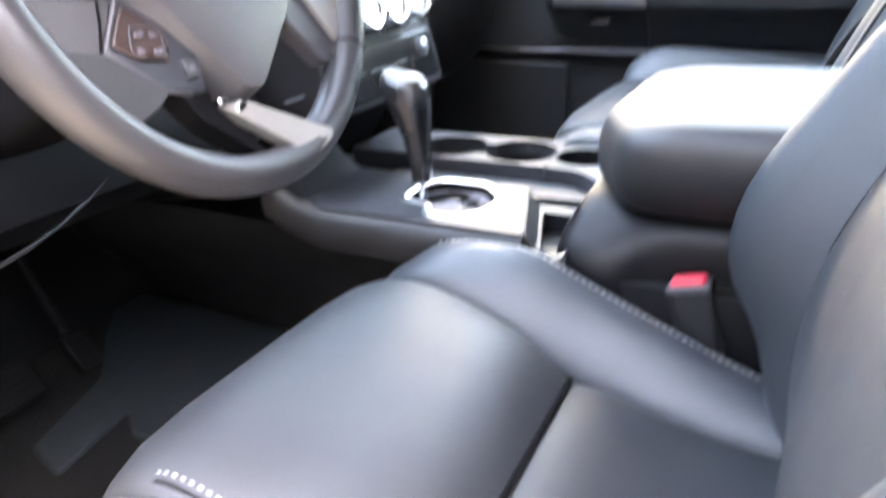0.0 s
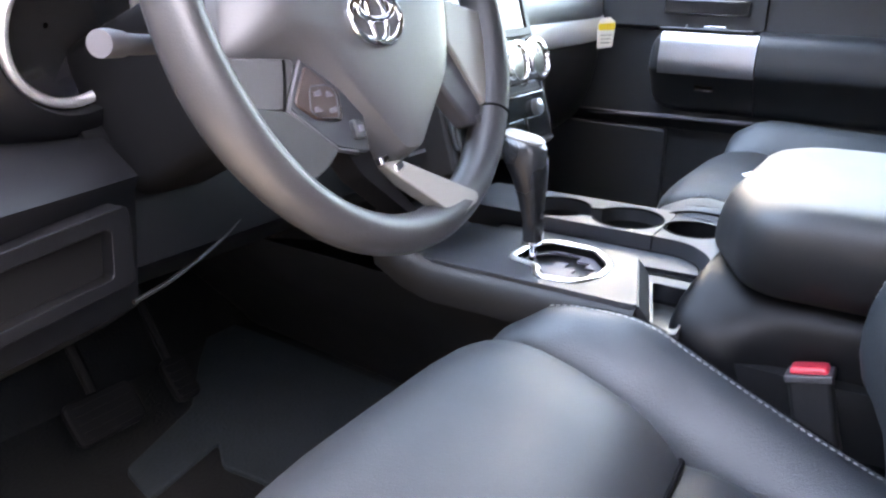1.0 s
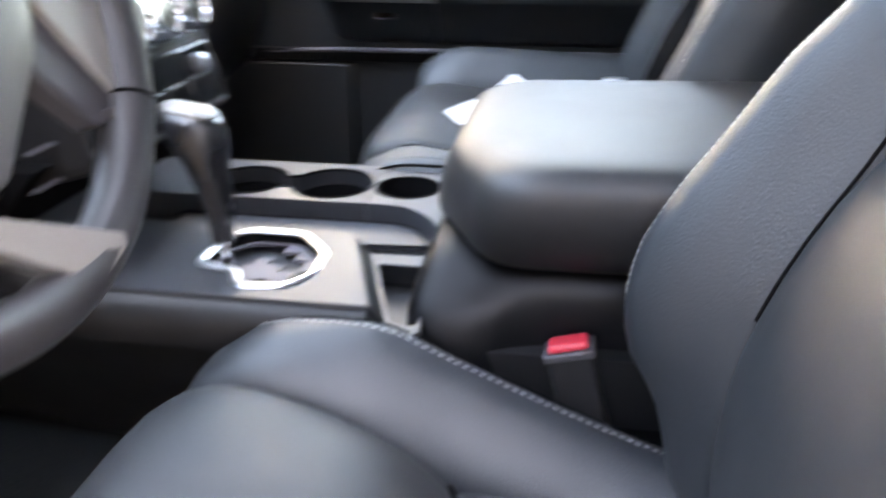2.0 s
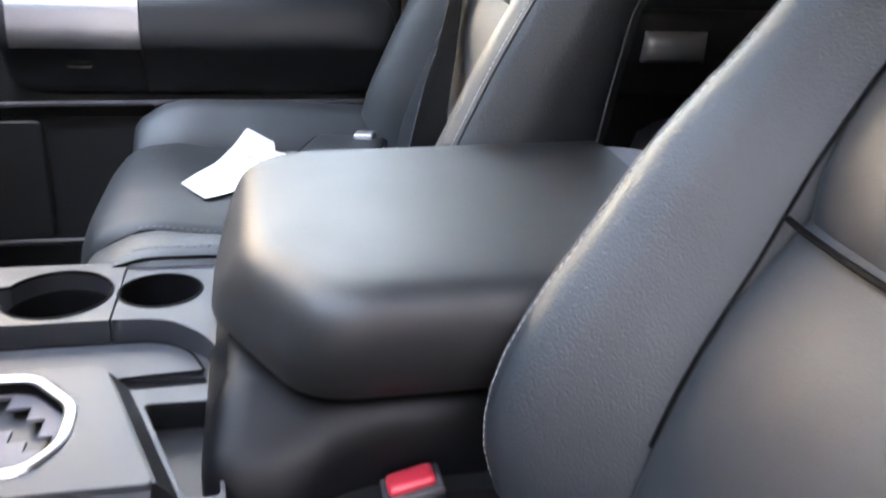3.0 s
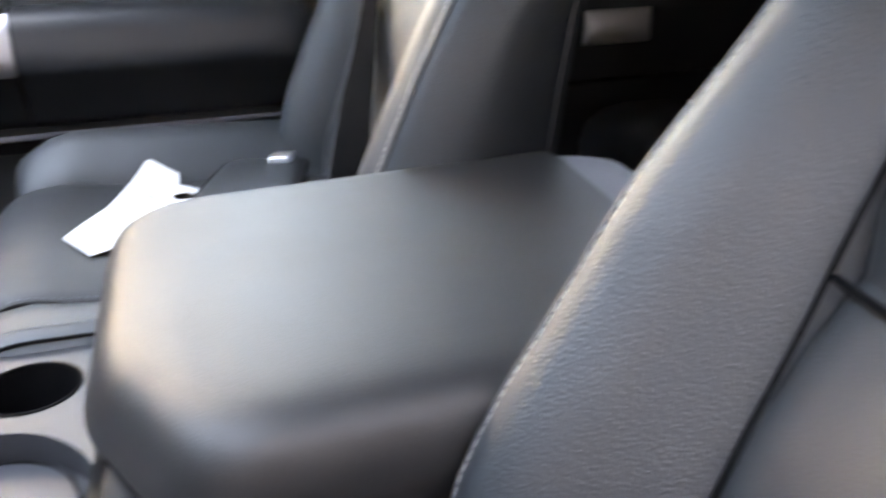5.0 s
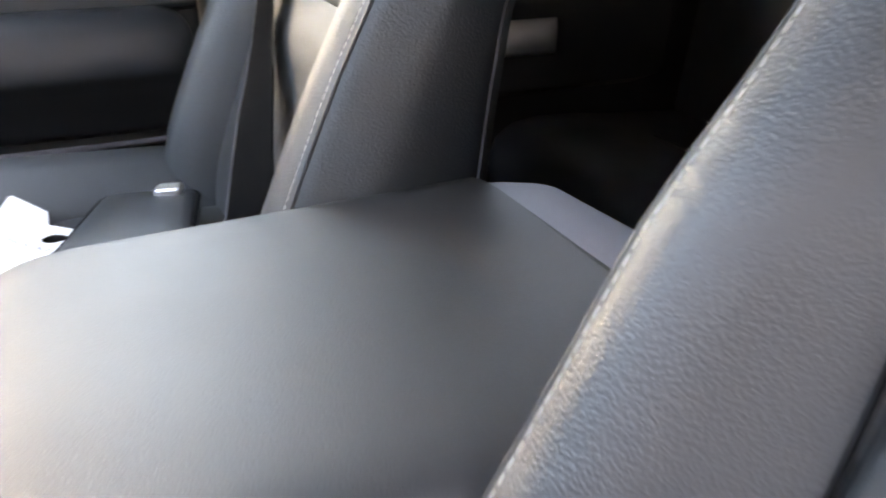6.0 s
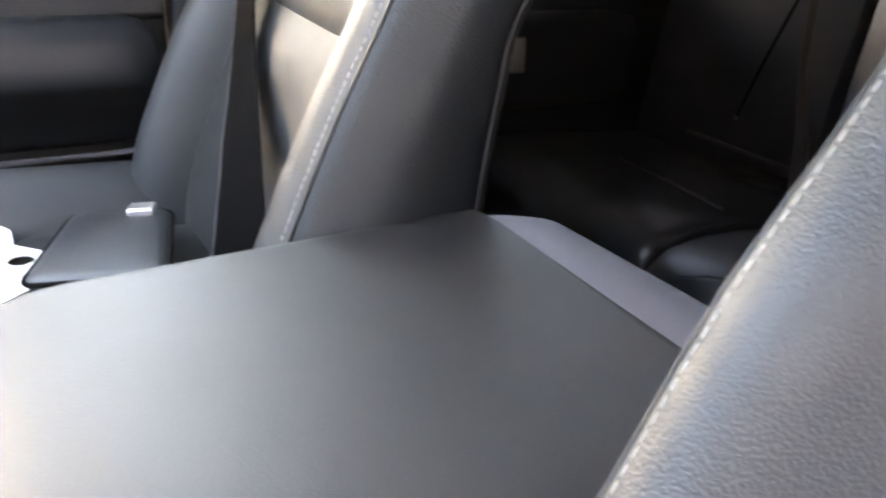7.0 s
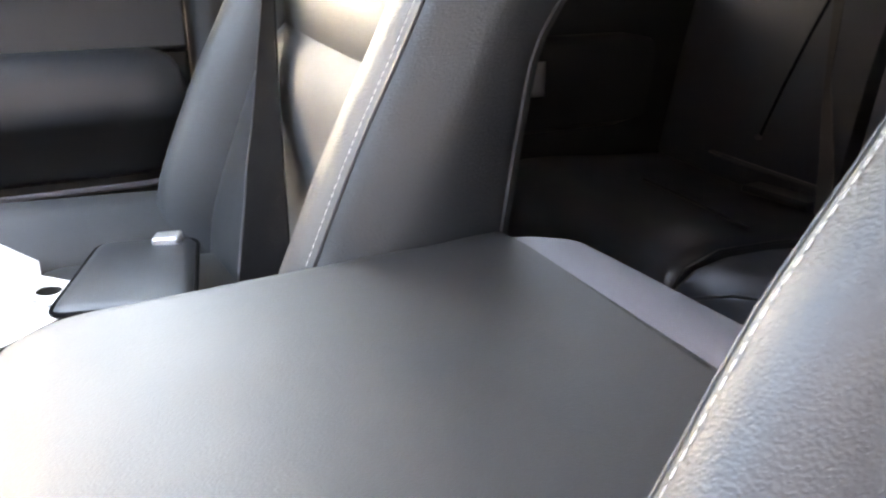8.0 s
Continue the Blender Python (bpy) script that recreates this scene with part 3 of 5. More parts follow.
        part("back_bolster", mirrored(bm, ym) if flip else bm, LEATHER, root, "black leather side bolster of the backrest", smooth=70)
        for nm, bm2, mt, lb in (("stitching", stitches(edge, 0.0050, 0.0013, 0.00036), THREAD, "light grey top stitching"), ("welt", tube(welt, 0.0015 if sgn < 0 else 0.0008, 6), PIPING if sgn < 0 else LEATHER, ""), ("rear_welt", tube(rear, 0.0013, 6), PIPING, "")):
            if nm == "stitching" and flip and wide:
                bm2.free()
                continue
            ob = part(nm, mirrored(bm2, ym) if flip else bm2, mt, root, lb)
            if nm == "stitching":
                ob["kind"] = "stuff"
    part("back_shell", loft([[(xb(z) + dx, Y(d), z) for d, dx in ((-0.25 - wide, -0.012), (-0.2, 0.002), (0, 0.008), (0.2, 0.002), (0.25, -0.012), (0.20, -0.03), (-0.20, -0.03))] for z in np.linspace(z0, z1, 12)]), VINYL, root, "black vinyl rear shell")
    part("seat_base", box(x0 + 0.03, x1 - 0.02, yc - 0.27, yc + 0.27, 0.175, zlow + 0.01), PLASTIC, root, "dark plastic seat base", bevel=0.01)
    return root


seat("bucket_seat", "black leather driver's bucket seat with grey stitching", -0.365, 1,
     [(-0.050, 0.408, 0.416), (-0.02, 0.414, 0.431), (0.03, 0.404, 0.438), (0.08, 0.382, 0.435), (0.132, 0.352, 0.412), (0.20, 0.329, 0.382), (0.29, 0.312, 0.346), (0.42, 0.30, 0.31)],
     [(0.29, 0.33, 0.318, 0.46), (0.345, 0.328, 0.302, 0.47), (0.41, 0.325, 0.284, 0.485), (0.44, 0.327, 0.266, 0.492), (0.48, 0.333, 0.259, 0.50), (0.52, 0.346, 0.266, 0.51), (0.56, 0.364, 0.285, 0.522), (0.60, 0.386, 0.311, 0.535), (0.66, 0.416, 0.350, 0.556), (0.70, 0.440, 0.385, 0.57), (0.80, 0.512, 0.458, 0.61), (0.92, 0.566, 0.522, 0.65), (1.0, 0.60, 0.575, 0.675)],
     0.27, 0.628, 0.012, 0.060, 0.028)
seat("bucket_seat", "black leather passenger's bucket seat with grey stitching", 0.462, -1,
     [(-0.020, 0.447, 0.446), (0.02, 0.456, 0.458), (0.06, 0.451, 0.459), (0.10, 0.447, 0.458), (0.15, 0.444, 0.456), (0.20, 0.440, 0.454), (0.29, 0.434, 0.450), (0.36, 0.43, 0.445)],
     [(0.43, 0.338, 0.284, 0.450), (0.48, 0.345, 0.292, 0.458), (0.52, 0.358, 0.302, 0.464), (0.58, 0.382, 0.327, 0.473), (0.65, 0.412, 0.360, 0.485), (0.70, 0.436, 0.387, 0.497), (0.75, 0.460, 0.412, 0.53), (0.80, 0.483, 0.435, 0.56), (0.92, 0.53, 0.488, 0.555), (1.0, 0.56, 0.535, 0.585)],
     0.33, 0.685, 0.048)


# ---- centre console ----
def console():
    root = thing("centre_console", "grey and black centre console with cup holders and shift gate", "console", (0.1, 0.05, 0.17))
    part("lower_body", loft([rounded_loop for rounded_loop in [[(x, y, z) for x, y in rounded([(-0.80, 0.12 - 0.17 * k), (-0.20, 0.04 - 0.13 * k), (0.10, -0.04 - 0.06 * k), (0.50, -0.04 - 0.06 * k), (0.50, 0.18 + 0.03 * k), (-0.80, 0.18 + 0.03 * k)], 0.03, 4)] for z, k in ((0.171, 0.0), (0.30, 0.5), (0.36, 0.9), (0.405, 1.0))]]), PLASTIC, root, "black console side", bevel=0.0)
    # cup-holder deck
    holes = [circle(0.0425, 0.1575, 0.0355, 32), circle(-0.043, 0.160, 0.045, 32, 0.049), circle(-0.140, 0.158, 0.044, 32, 0.047)]
    twin = [(-0.043 + 0.045 * math.cos(a), 0.160 + 0.049 * math.sin(a)) for a in np.linspace(radians(-158), radians(158), 40)]
    twin += [(-0.140 + 0.044 * math.cos(a), 0.158 + 0.047 * math.sin(a)) for a in np.linspace(radians(23), radians(337), 40)]
    rear_out = rounded([(0.0085, 0.226), (0.13, 0.226), (0.13, -0.02), (0.106, -0.02), (0.090, 0.062), (0.052, 0.101), (0.0085, 0.103)], [0.001, 0.005, 0.005, 0.005, 0.03, 0.03, 0.001], 5)
    front_out = rounded([(-0.27, 0.226), (0.007, 0.226), (0.007, 0.103), (-0.27, 0.104)], [0.01, 0.001, 0.001, 0.01], 3)
    part("deck_rear", plate(rear_out, 0.450, 0.030, holes[:1]), GRAPHITE, root, "graphite grey cup-holder panel", bevel=0.0025)
    part("deck_front", plate(front_out, 0.450, 0.030, [twin]), GRAPHITE, root, "graphite grey cup-holder panel", bevel=0.0025)
    for (cx, cy, r, ry) in ((0.0425, 0.1575, 0.0355, 0.0355), (-0.043, 0.160, 0.045, 0.049), (-0.140, 0.158, 0.044, 0.047)):
        lp = lambda k, z: [(x, y, z) for x, y in circle(cx, cy, r * k, 32, ry * k)]
        top = 0.4485 if r < 0.04 else 0.432
        cup = part("cup_holder", loft([lp(1.0, top), lp(0.985, top - 0.001), lp(0.95, top - 0.005), lp(0.93, 0.40), lp(0.88, 0.36), lp(0.3, 0.358), lp(0.05, 0.358)], caps=False), RUBBER, root, "deep black cup holder")
        if r < 0.04:
            part("rim", tube([(x, y, 0.4498) for x, y in circle(cx, cy, r * 0.99, 36, ry * 0.99)], 0.0016, 6, True), RUBBER, cup, "thin black rim")
    part("twin_rim", tube([(x, y, 0.4498) for x, y in twin], 0.0016, 6, True), RUBBER, root, "thin black rim of the joined cup holders")
    part("cup_bridge", box(-0.108, -0.076, 0.138, 0.182, 0.39, 0.418), RUBBER, root, "black channel between the cup holders", bevel=0.003)
    # lower tray with its bin
    tray_out = rounded([(-0.20, 0.102), (0.105, 0.102), (0.092, 0.006), (0.104, -0.122), (0.070, -0.126), (-0.20, -0.118)], 0.006, 4)
    bin_out = rounded([(0.042, 0.005), (0.089, 0.004), (0.100, -0.108), (0.078, -0.108)], 0.006, 4)
    part("tray", plate(tray_out, 0.4285, 0.02, [bin_out]), GRAPHITE, root, "graphite tray frame", bevel=0.002)
    part("bin", loft([[(x, y, z) for x, y in bin_out] for z in (0.427, 0.30)] + [[(0.078 + (x - 0.078) * 0.9, -0.064 + (y + 0.064) * 0.9, 0.295) for x, y in bin_out]], caps=False), RUBBER, root, "black storage bin")
    part("bin_floor", plate([(0.078 + (x - 0.078) * 0.95, -0.064 + (y + 0.064) * 0.95) for x, y in bin_out], 0.297, 0.003), RUBBER, root)
    part("bin_step", box(0.060, 0.086, -0.030, -0.006, 0.33, 0.398), PLASTIC, root, "small step inside the bin", bevel=0.002)
    mat_out = rounded([(-0.19, 0.096), (0.045, 0.094), (0.072, 0.075), (0.084, 0.040), (0.022, 0.036), (-0.19, 0.038)], [0.004, 0.02, 0.02, 0.004, 0.004, 0.004], 4)
    mat = part("tray_mat", plate(mat_out, 0.4325, 0.0035), MAT_RUBBER, root, "grey rubber tray mat", bevel=0.001)
    part("mat_edge", tube([(x, y, 0.4328) for x, y in mat_out], 0.0011, 6, True), RUBBER, mat)
    # dark strip painted for the shadow line below the tray mat
    part("tray_shade", plate(rounded([(0.012, 0.035), (0.084, 0.036), (0.086, 0.028), (0.018, 0.026)], 0.001), 0.4292, 0.002), RUBBER, root)
    # shift gate plate
    gate_hole = rounded([(-0.104, -0.058), (-0.104, -0.004), (-0.086, 0.023), (-0.032, 0.021), (0.001, -0.020), (0.002, -0.064), (-0.014, -0.091), (-0.055, -0.094), (-0.066, -0.066)], 0.012, 4)
    plate_out = rounded([(-0.205, 0.036), (0.014, 0.034), (0.026, -0.004), (0.062, -0.114), (-0.205, -0.112)], [0.01, 0.012, 0.01, 0.006, 0.01], 4)
    part("gate_plate", plate(plate_out, 0.4465, 0.016, [gate_hole]), GRAPHITE, root, "graphite shift-gate panel", bevel=0.006, seg=3)
    skirt = [(0.006, 0.034), (0.0145, 0.028), (0.026, -0.004), (0.045, -0.062), (0.0615, -0.112)]
    # black instead of the panel's graphite: the slope's shade is in its colour
    part("gate_skirt", loft([[(x - 0.006, y, 0.4455), (x + 0.002, y, 0.4450), (x + 0.014, y + 0.002, 0.4290), (x - 0.006, y, 0.4290)] for x, y in skirt]), PLASTIC, root, "sloping edge of the gate panel, blackened to look shaded", smooth=30)
    part("gate_ring", tube([(x, y, 0.4472) for x, y in gate_hole], 0.0044, 8, True, flat=0.5), RING, root, "bright satin silver gate surround")
    part("gate_well", loft([[(-0.05 + (x + 0.05) * k, -0.035 + (y + 0.035) * k, z) for x, y in gate_hole] for k, z in ((0.99, 0.447), (0.93, 0.436), (0.9, 0.434))], caps=False), RUBBER, root, "dark gate recess")
    slot = [(-0.094, -0.058), (-0.094, -0.006), (-0.078, 0.014), (-0.046, 0.013), (-0.046, -0.002), (-0.030, -0.002), (-0.030, -0.018), (-0.018, -0.018), (-0.018, -0.040), (-0.009, -0.040), (-0.009, -0.056), (-0.024, -0.056), (-0.024, -0.044), (-0.036, -0.044), (-0.036, -0.030), (-0.050, -0.030), (-0.050, -0.016), (-0.064, -0.016), (-0.064, -0.034), (-0.074, -0.034), (-0.074, -0.058)]
    part("gate_insert", plate([(-0.05 + (x + 0.05) * 0.92, -0.035 + (y + 0.035) * 0.92) for x, y in gate_hole], 0.4375, 0.003, [slot]), HINGE, root, "satin grey gate with zigzag slot", bevel=0.0006)
    part("gate_bottom", plate([(-0.05 + (x + 0.05) * 0.95, -0.035 + (y + 0.035) * 0.95) for x, y in gate_hole], 0.424, 0.003), RUBBER, root)
    for x, y in ((-0.060, -0.082), (-0.036, -0.080), (-0.018, -0.074), (-0.046, -0.066)):
        part("position_mark", plate(rounded([(x - 0.004, y - 0.003), (x + 0.004, y - 0.003), (x + 0.004, y + 0.003), (x - 0.004, y + 0.003)], 0.001, 2), 0.4385, 0.0015), RUBBER, root, "dark position mark")
    # rolled near edge and the ramp up to the dashboard
    part("side_roll", loft([[(x, y, z) for y, z in ((-0.100, 0.4425 + r), (-0.112, 0.4425 + r), (-0.121, 0.434 + r), (-0.126, 0.42 + r), (-0.122, 0.40 + r), (-0.10, 0.395 + r))] for x, r in ((-0.245, 0.03), (-0.21, 0.010), (-0.17, 0.0), (0.0, 0.0), (0.060, 0.0))]), PLASTIC, root, "soft black rolled console edge")
    part("ramp", loft([[(x, y, z), (x, 0.036, z), (x, 0.036, z - 0.03), (x, y, z - 0.03)] for x, y, z in ((-0.198, -0.110, 0.4445), (-0.215, -0.110, 0.449), (-0.235, -0.110, 0.462), (-0.255, -0.108, 0.485), (-0.27, -0.106, 0.515))]), GRAPHITE, root, "graphite ramp under the dashboard", bevel=0.002)
    # box under the armrest, hinge cover
    part("box", loft([[(x, y, z) for x, y in rounded([(fx, yn + 0.012), (0.14, yn + 0.004), (0.19, max(yn, -0.082)), (0.50, max(yn, -0.082)), (0.50, 0.175), (fx, 0.175)], [0.022, 0.03, 0.03, 0.01, 0.01, 0.035], 5)] for z, fx, yn in ((0.30, 0.100, -0.114), (0.405, 0.086, -0.113), (0.425, 0.086, -0.108), (0.442, 0.089, -0.094), (0.456, 0.095, -0.076), (0.472, 0.104, -0.056))]), SHADED_PLASTIC, root, "black padded box side")
    part("box_seam", tube([(0.208, -0.0530, 0.468), (0.200, -0.0745, 0.44), (0.190, -0.0826, 0.41), (0.178, -0.0860, 0.34)], 0.0012, 6), RUBBER, root)
    lid_rows = []
    # from the undercut bottom to the flat top: z, near side y, front x, near corner x, where the near chamfer starts, far side y
    for z, yn, xf, xn, yc, yf in ((0.470, -0.045, 0.105, 0.165, 0.075, 0.180), (0.462, -0.054, 0.094, 0.160, 0.082, 0.188), (0.464, -0.063, 0.089, 0.156, 0.074, 0.194), (0.469, -0.074, 0.089, 0.155, 0.062, 0.198), (0.478, -0.089, 0.091, 0.154, 0.044, 0.202), (0.492, -0.103, 0.094, 0.154, 0.024, 0.205), (0.508, -0.113, 0.098, 0.154, 0.006, 0.207), (0.522, -0.119, 0.102, 0.155, -0.007, 0.208), (0.534, -0.1220, 0.1055, 0.156, -0.016, 0.2085), (0.544, -0.1225, 0.109, 0.158, -0.021, 0.2085), (0.5525, -0.1212, 0.1125, 0.161, -0.025, 0.208), (0.5590, -0.1182, 0.116, 0.164, -0.027, 0.207), (0.5640, -0.1138, 0.120, 0.168, -0.027, 0.2045), (0.5675, -0.1075, 0.125, 0.172, -0.026, 0.201), (0.5695, -0.098, 0.133, 0.178, -0.023, 0.197), (0.5706, -0.083, 0.144, 0.188, -0.018, 0.190), (0.5712, -0.060, 0.163, 0.205, -0.008, 0.180), (0.5715, -0.020, 0.195, 0.235, 0.010, 0.160)):
        lid_rows.append([(x, y, z - 0.0095 * (max(0.0, 0.40 - x) / 0.28) ** 2 * (z - 0.462) / 0.11) for x, y in rounded([(xf, yf - 0.030), (xf + 0.026, yf), (0.452, yf), (0.430, yn), (xn, yn), (xf, yc)], [0.020, 0.030, 0.002, 0.002, 0.035, 0.030], 7)])
    part("armrest_lid", loft(lid_rows), LID, root, "large smooth black vinyl armrest lid", smooth=75)
    hin = []
    for z, i in ((0.470, 0.0), (0.545, 0.0), (0.558, 0.004), (0.565, 0.012), (0.5685, 0.026)):
        hin.append([(x, y, z) for x, y in rounded([(0.4545, 0.206 - i), (0.474, 0.200 - i), (0.504 - i * 0.4, 0.170 - i * 0.5), (0.494 - i * 0.4, -0.07 + i * 0.5), (0.460, -0.095 + i), (0.4335, -0.100 + i)], [0.001, 0.02, 0.015, 0.015, 0.02, 0.001], 4)])
    part("hinge_cover", loft(hin), HINGE, root, "violet-grey hinge cover behind the lid", smooth=60)
    part("rear_face", loft([[(x, y, z) for y, z in ((-0.08, 0.47), (0.17, 0.47), (0.17, 0.18), (-0.08, 0.18))] for x in (0.45, 0.51)]), PLASTIC, root, bevel=0.02)
    return root


console()


def shift_lever():
    root = thing("shift_lever", "black leather and silver gear lever standing in the gate", "gear lever", (-0.08, -0.045, 0.424))
    part("stem", tube([(-0.080, -0.046, 0.424), (-0.081, -0.046, 0.455), (-0.083, -0.045, 0.475)], 0.0042, 10), CHROME, root, "bare metal stem")
    axis = [(-0.083, 0.462, 0.0085, 0.0085), (-0.083, 0.466, 0.0105, 0.011), (-0.084, 0.492, 0.0118, 0.013), (-0.087, 0.515, 0.0145, 0.016), (-0.091, 0.535, 0.019, 0.019), (-0.096, 0.552, 0.0245, 0.0215), (-0.0985, 0.565, 0.0265, 0.0225), (-0.0995, 0.574, 0.0262, 0.021), (-0.100, 0.579, 0.0235, 0.018), (-0.100, 0.581, 0.018, 0.013)]
    part("grip", loft([[(x + ax * math.copysign(abs(math.cos(a)) ** 0.8, math.cos(a)) + 0, -0.045 + ay * math.copysign(abs(math.sin(a)) ** 0.8, math.sin(a)), z - 0.22 * ax * math.cos(a) * (1 if z > 0.53 else 0.3)) for a in np.linspace(0, 2 * math.pi, 25)[:-1]] for x, z, ax, ay in axis]), GRIP, root, "black leather grip", smooth=70)
    part("cap", loft([[(-0.1002 + ax * math.copysign(abs(math.cos(a)) ** 0.75, math.cos(a)), -0.045 + ay * math.copysign(abs(math.sin(a)) ** 0.75, math.sin(a)), z - 0.22 * ax * math.cos(a)) for a in np.linspace(0, 2 * math.pi, 25)[:-1]] for ax, ay, z in ((0.0225, 0.0165, 0.5795), (0.0228, 0.0168, 0.5815), (0.020, 0.0145, 0.5835), (0.012, 0.008, 0.5845))]), PALE, root, "pale satin cap")
    part("collar", tube([(-0.0832, -0.0455, 0.463), (-0.0834, -0.0455, 0.467)], 0.0115, 14), CHROME, root, "chrome collar")
    return root


shift_lever()


def buckle(x, y, z):
    root = thing("seat_belt_buckle", "black seat belt buckle with a red release button", "belt buckle", (x, y, 0.30))
    turn = Matrix.Translation((x, y, z)) @ pose(0, 0, 0, 0, -14, 0)
    b = box(-0.019, 0.019, -0.012, 0.012, -0.09, 0.0)
    b.transform(turn)
    part("housing", b, PLASTIC, root, bevel=0.005, seg=3)
    b = box(-0.0205, 0.0205, -0.0135, 0.0135, -0.004, 0.003)
    b.transform(turn)
    part("rim", b, TRIM, root, "grey rim", bevel=0.0015)
    b = box(-0.0165, 0.0165, -0.009, 0.0105, 0.0, 0.009)
    b.transform(turn)
    part("button", b, RED, root, "red release button", bevel=0.004, seg=3)
    b = box(-0.012, 0.012, -0.004, 0.004, -0.20, -0.08)
    b.transform(turn)
    part("stalk", b, PLASTIC, root, bevel=0.002)
    return root


buckle(0.222, -0.098, 0.412)


# ---- steering wheel and column ----
WC, WT = Vector((-0.050, -0.405, 0.733)), 0.345
n_, u_ = Vector((math.cos(WT), 0, math.sin(WT))), Vector((0, 1, 0))
w_ = n_.cross(u_)
WHEEL = Matrix(((u_.x, w_.x, n_.x, WC.x), (u_.y, w_.y, n_.y, WC.y), (u_.z, w_.z, n_.z, WC.z), (0, 0, 0, 1)))


def steering_wheel():
    root = thing("steering_wheel", "black leather three-spoke steering wheel with silver trim", "steering wheel", tuple(WC))

    def put(name, bm, mat, label="", parent=None, **kw):
        bm.transform(WHEEL)
        return part(name, bm, mat, parent or root, label, **kw)
    R = 0.1525
    loops = []
    for k in range(97):
        a = 2 * math.pi * k / 96
        c, s = math.cos(a), math.sin(a)
        thick = 1 + 0.10 * math.exp(-((abs(math.atan2(s, abs(c))) - 0.35) / 0.3) ** 2)
        loops.append([((R + 0.0132 * thick * math.cos(b)) * c, (R + 0.0132 * thick * math.cos(b)) * s, 0.0150 * thick * math.sin(b)) for b in np.linspace(0, 2 * math.pi, 17)[:-1]])
    bm = loft(loops, caps=False)
    bmesh.ops.remove_doubles(bm, verts=bm.verts, dist=1e-5)
    put("rim", bm, WHEEL_HIDE, "black leather-wrapped rim", smooth=80)
    a = radians(-37)
    put("grip_seam", tube([((R + 0.0140 * math.cos(b)) * math.cos(a), (R + 0.0140 * math.cos(b)) * math.sin(a), 0.0158 * math.sin(b)) for b in np.linspace(0, 2 * math.pi, 21)[:-1]], 0.0010, 6, True), RUBBER)
    # the cover: an outer edge, and the rim of its raised top, with a broad slope between them on the lower left
    outer = rounded([(-0.105, 0.040), (0.085, 0.040), (0.088, -0.008), (0.0665, -0.056), (0.007, -0.1065), (-0.006, -0.108), (-0.045, -0.071), (-0.080, -0.036), (-0.122, -0.028)], [0.03, 0.03, 0.015, 0.015, 0.006, 0.006, 0.02, 0.012, 0.01], 5)
    inner = rounded([(-0.090, 0.034), (0.079, 0.036), (0.0825, -0.010), (0.0615, -0.0535), (0.005, -0.1005), (-0.012, -0.098), (-0.040, -0.060), (-0.064, -0.024), (-0.090, -0.012)], [0.03, 0.03, 0.015, 0.015, 0.006, 0.006, 0.02, 0.02, 0.01], 5)
    rows = []
    for mix, k, z in ((0.0, 0.97, -0.022), (0.0, 1.0, -0.018), (0.0, 1.0, -0.010), (0.10, 1.0, -0.0065), (0.45, 1.0, 0.0015), (0.88, 1.0, 0.0098), (1.0, 1.0, 0.0112), (1.0, 0.95, 0.0120), (1.0, 0.80, 0.0130), (1.0, 0.5, 0.0137), (1.0, 0.1, 0.0140)):
        rows.append([(0.005 + (a[0] + (b[0] - a[0]) * mix - 0.005) * k, -0.030 + (a[1] + (b[1] - a[1]) * mix + 0.030) * k, z) for a, b in zip(outer, inner)])
    put("airbag_cover", loft(rows), AIRBAG, "smooth charcoal airbag cover", smooth=32)
    ex, ey = -0.010, -0.016
    em = put("emblem", tube([(x, y, 0.0148) for x, y in circle(ex, ey, 0.0255, 36, 0.0165)], 0.0028, 8, True), CHROME, "oval chrome badge")
    put("badge_oval", tube([(x, y, 0.0152) for x, y in circle(ex, ey, 0.0085, 28, 0.0150)], 0.0024, 8, True), CHROME, parent=em)
    put("badge_oval", tube([(x, y, 0.0156) for x, y in circle(ex, ey + 0.006, 0.018, 28, 0.0080)], 0.0024, 8, True), CHROME, parent=em)
    for wd, cx, cy in ((0.010, 0.012, -0.052), (0.014, 0.015, -0.057), (0.008, 0.018, -0.062)):
        put("embossed_mark", box(cx - wd / 2, cx + wd / 2, cy - 0.0014, cy + 0.0014, 0.008, 0.0118), PLASTIC, "small embossed lettering")
    sp = put("left_spoke", plate(rounded([(-0.078, -0.033), (-0.147, -0.026), (-0.150, -0.050), (-0.100, -0.062), (-0.088, -0.050)], 0.006, 4), 0.001, 0.014), AIRBAG, "grey left spoke", bevel=0.004, seg=3)
    put("spoke_joint", tube([(-0.088, -0.033, 0.0012), (-0.092, -0.045, 0.0012), (-0.099, -0.060, 0.0012)], 0.0010, 6), RUBBER, "", sp)
    put("thumb_rest", plate(rounded([(-0.150, -0.050), (-0.100, -0.061), (-0.065, -0.088), (-0.079, -0.097), (-0.104, -0.104), (-0.132, -0.078)], 0.006, 4), 0.004, 0.020), WHEEL_HIDE, "leather thumb rest running into the rim", bevel=0.009, seg=3)
    pod = put("control_pod", plate(rounded([(-0.077, -0.034), (-0.097, -0.060), (-0.066, -0.087), (-0.038, -0.095), (-0.034, -0.066)], 0.004, 3), 0.0035, 0.014), GRAPHITE, "graphite switch pod", sp, bevel=0.0015)
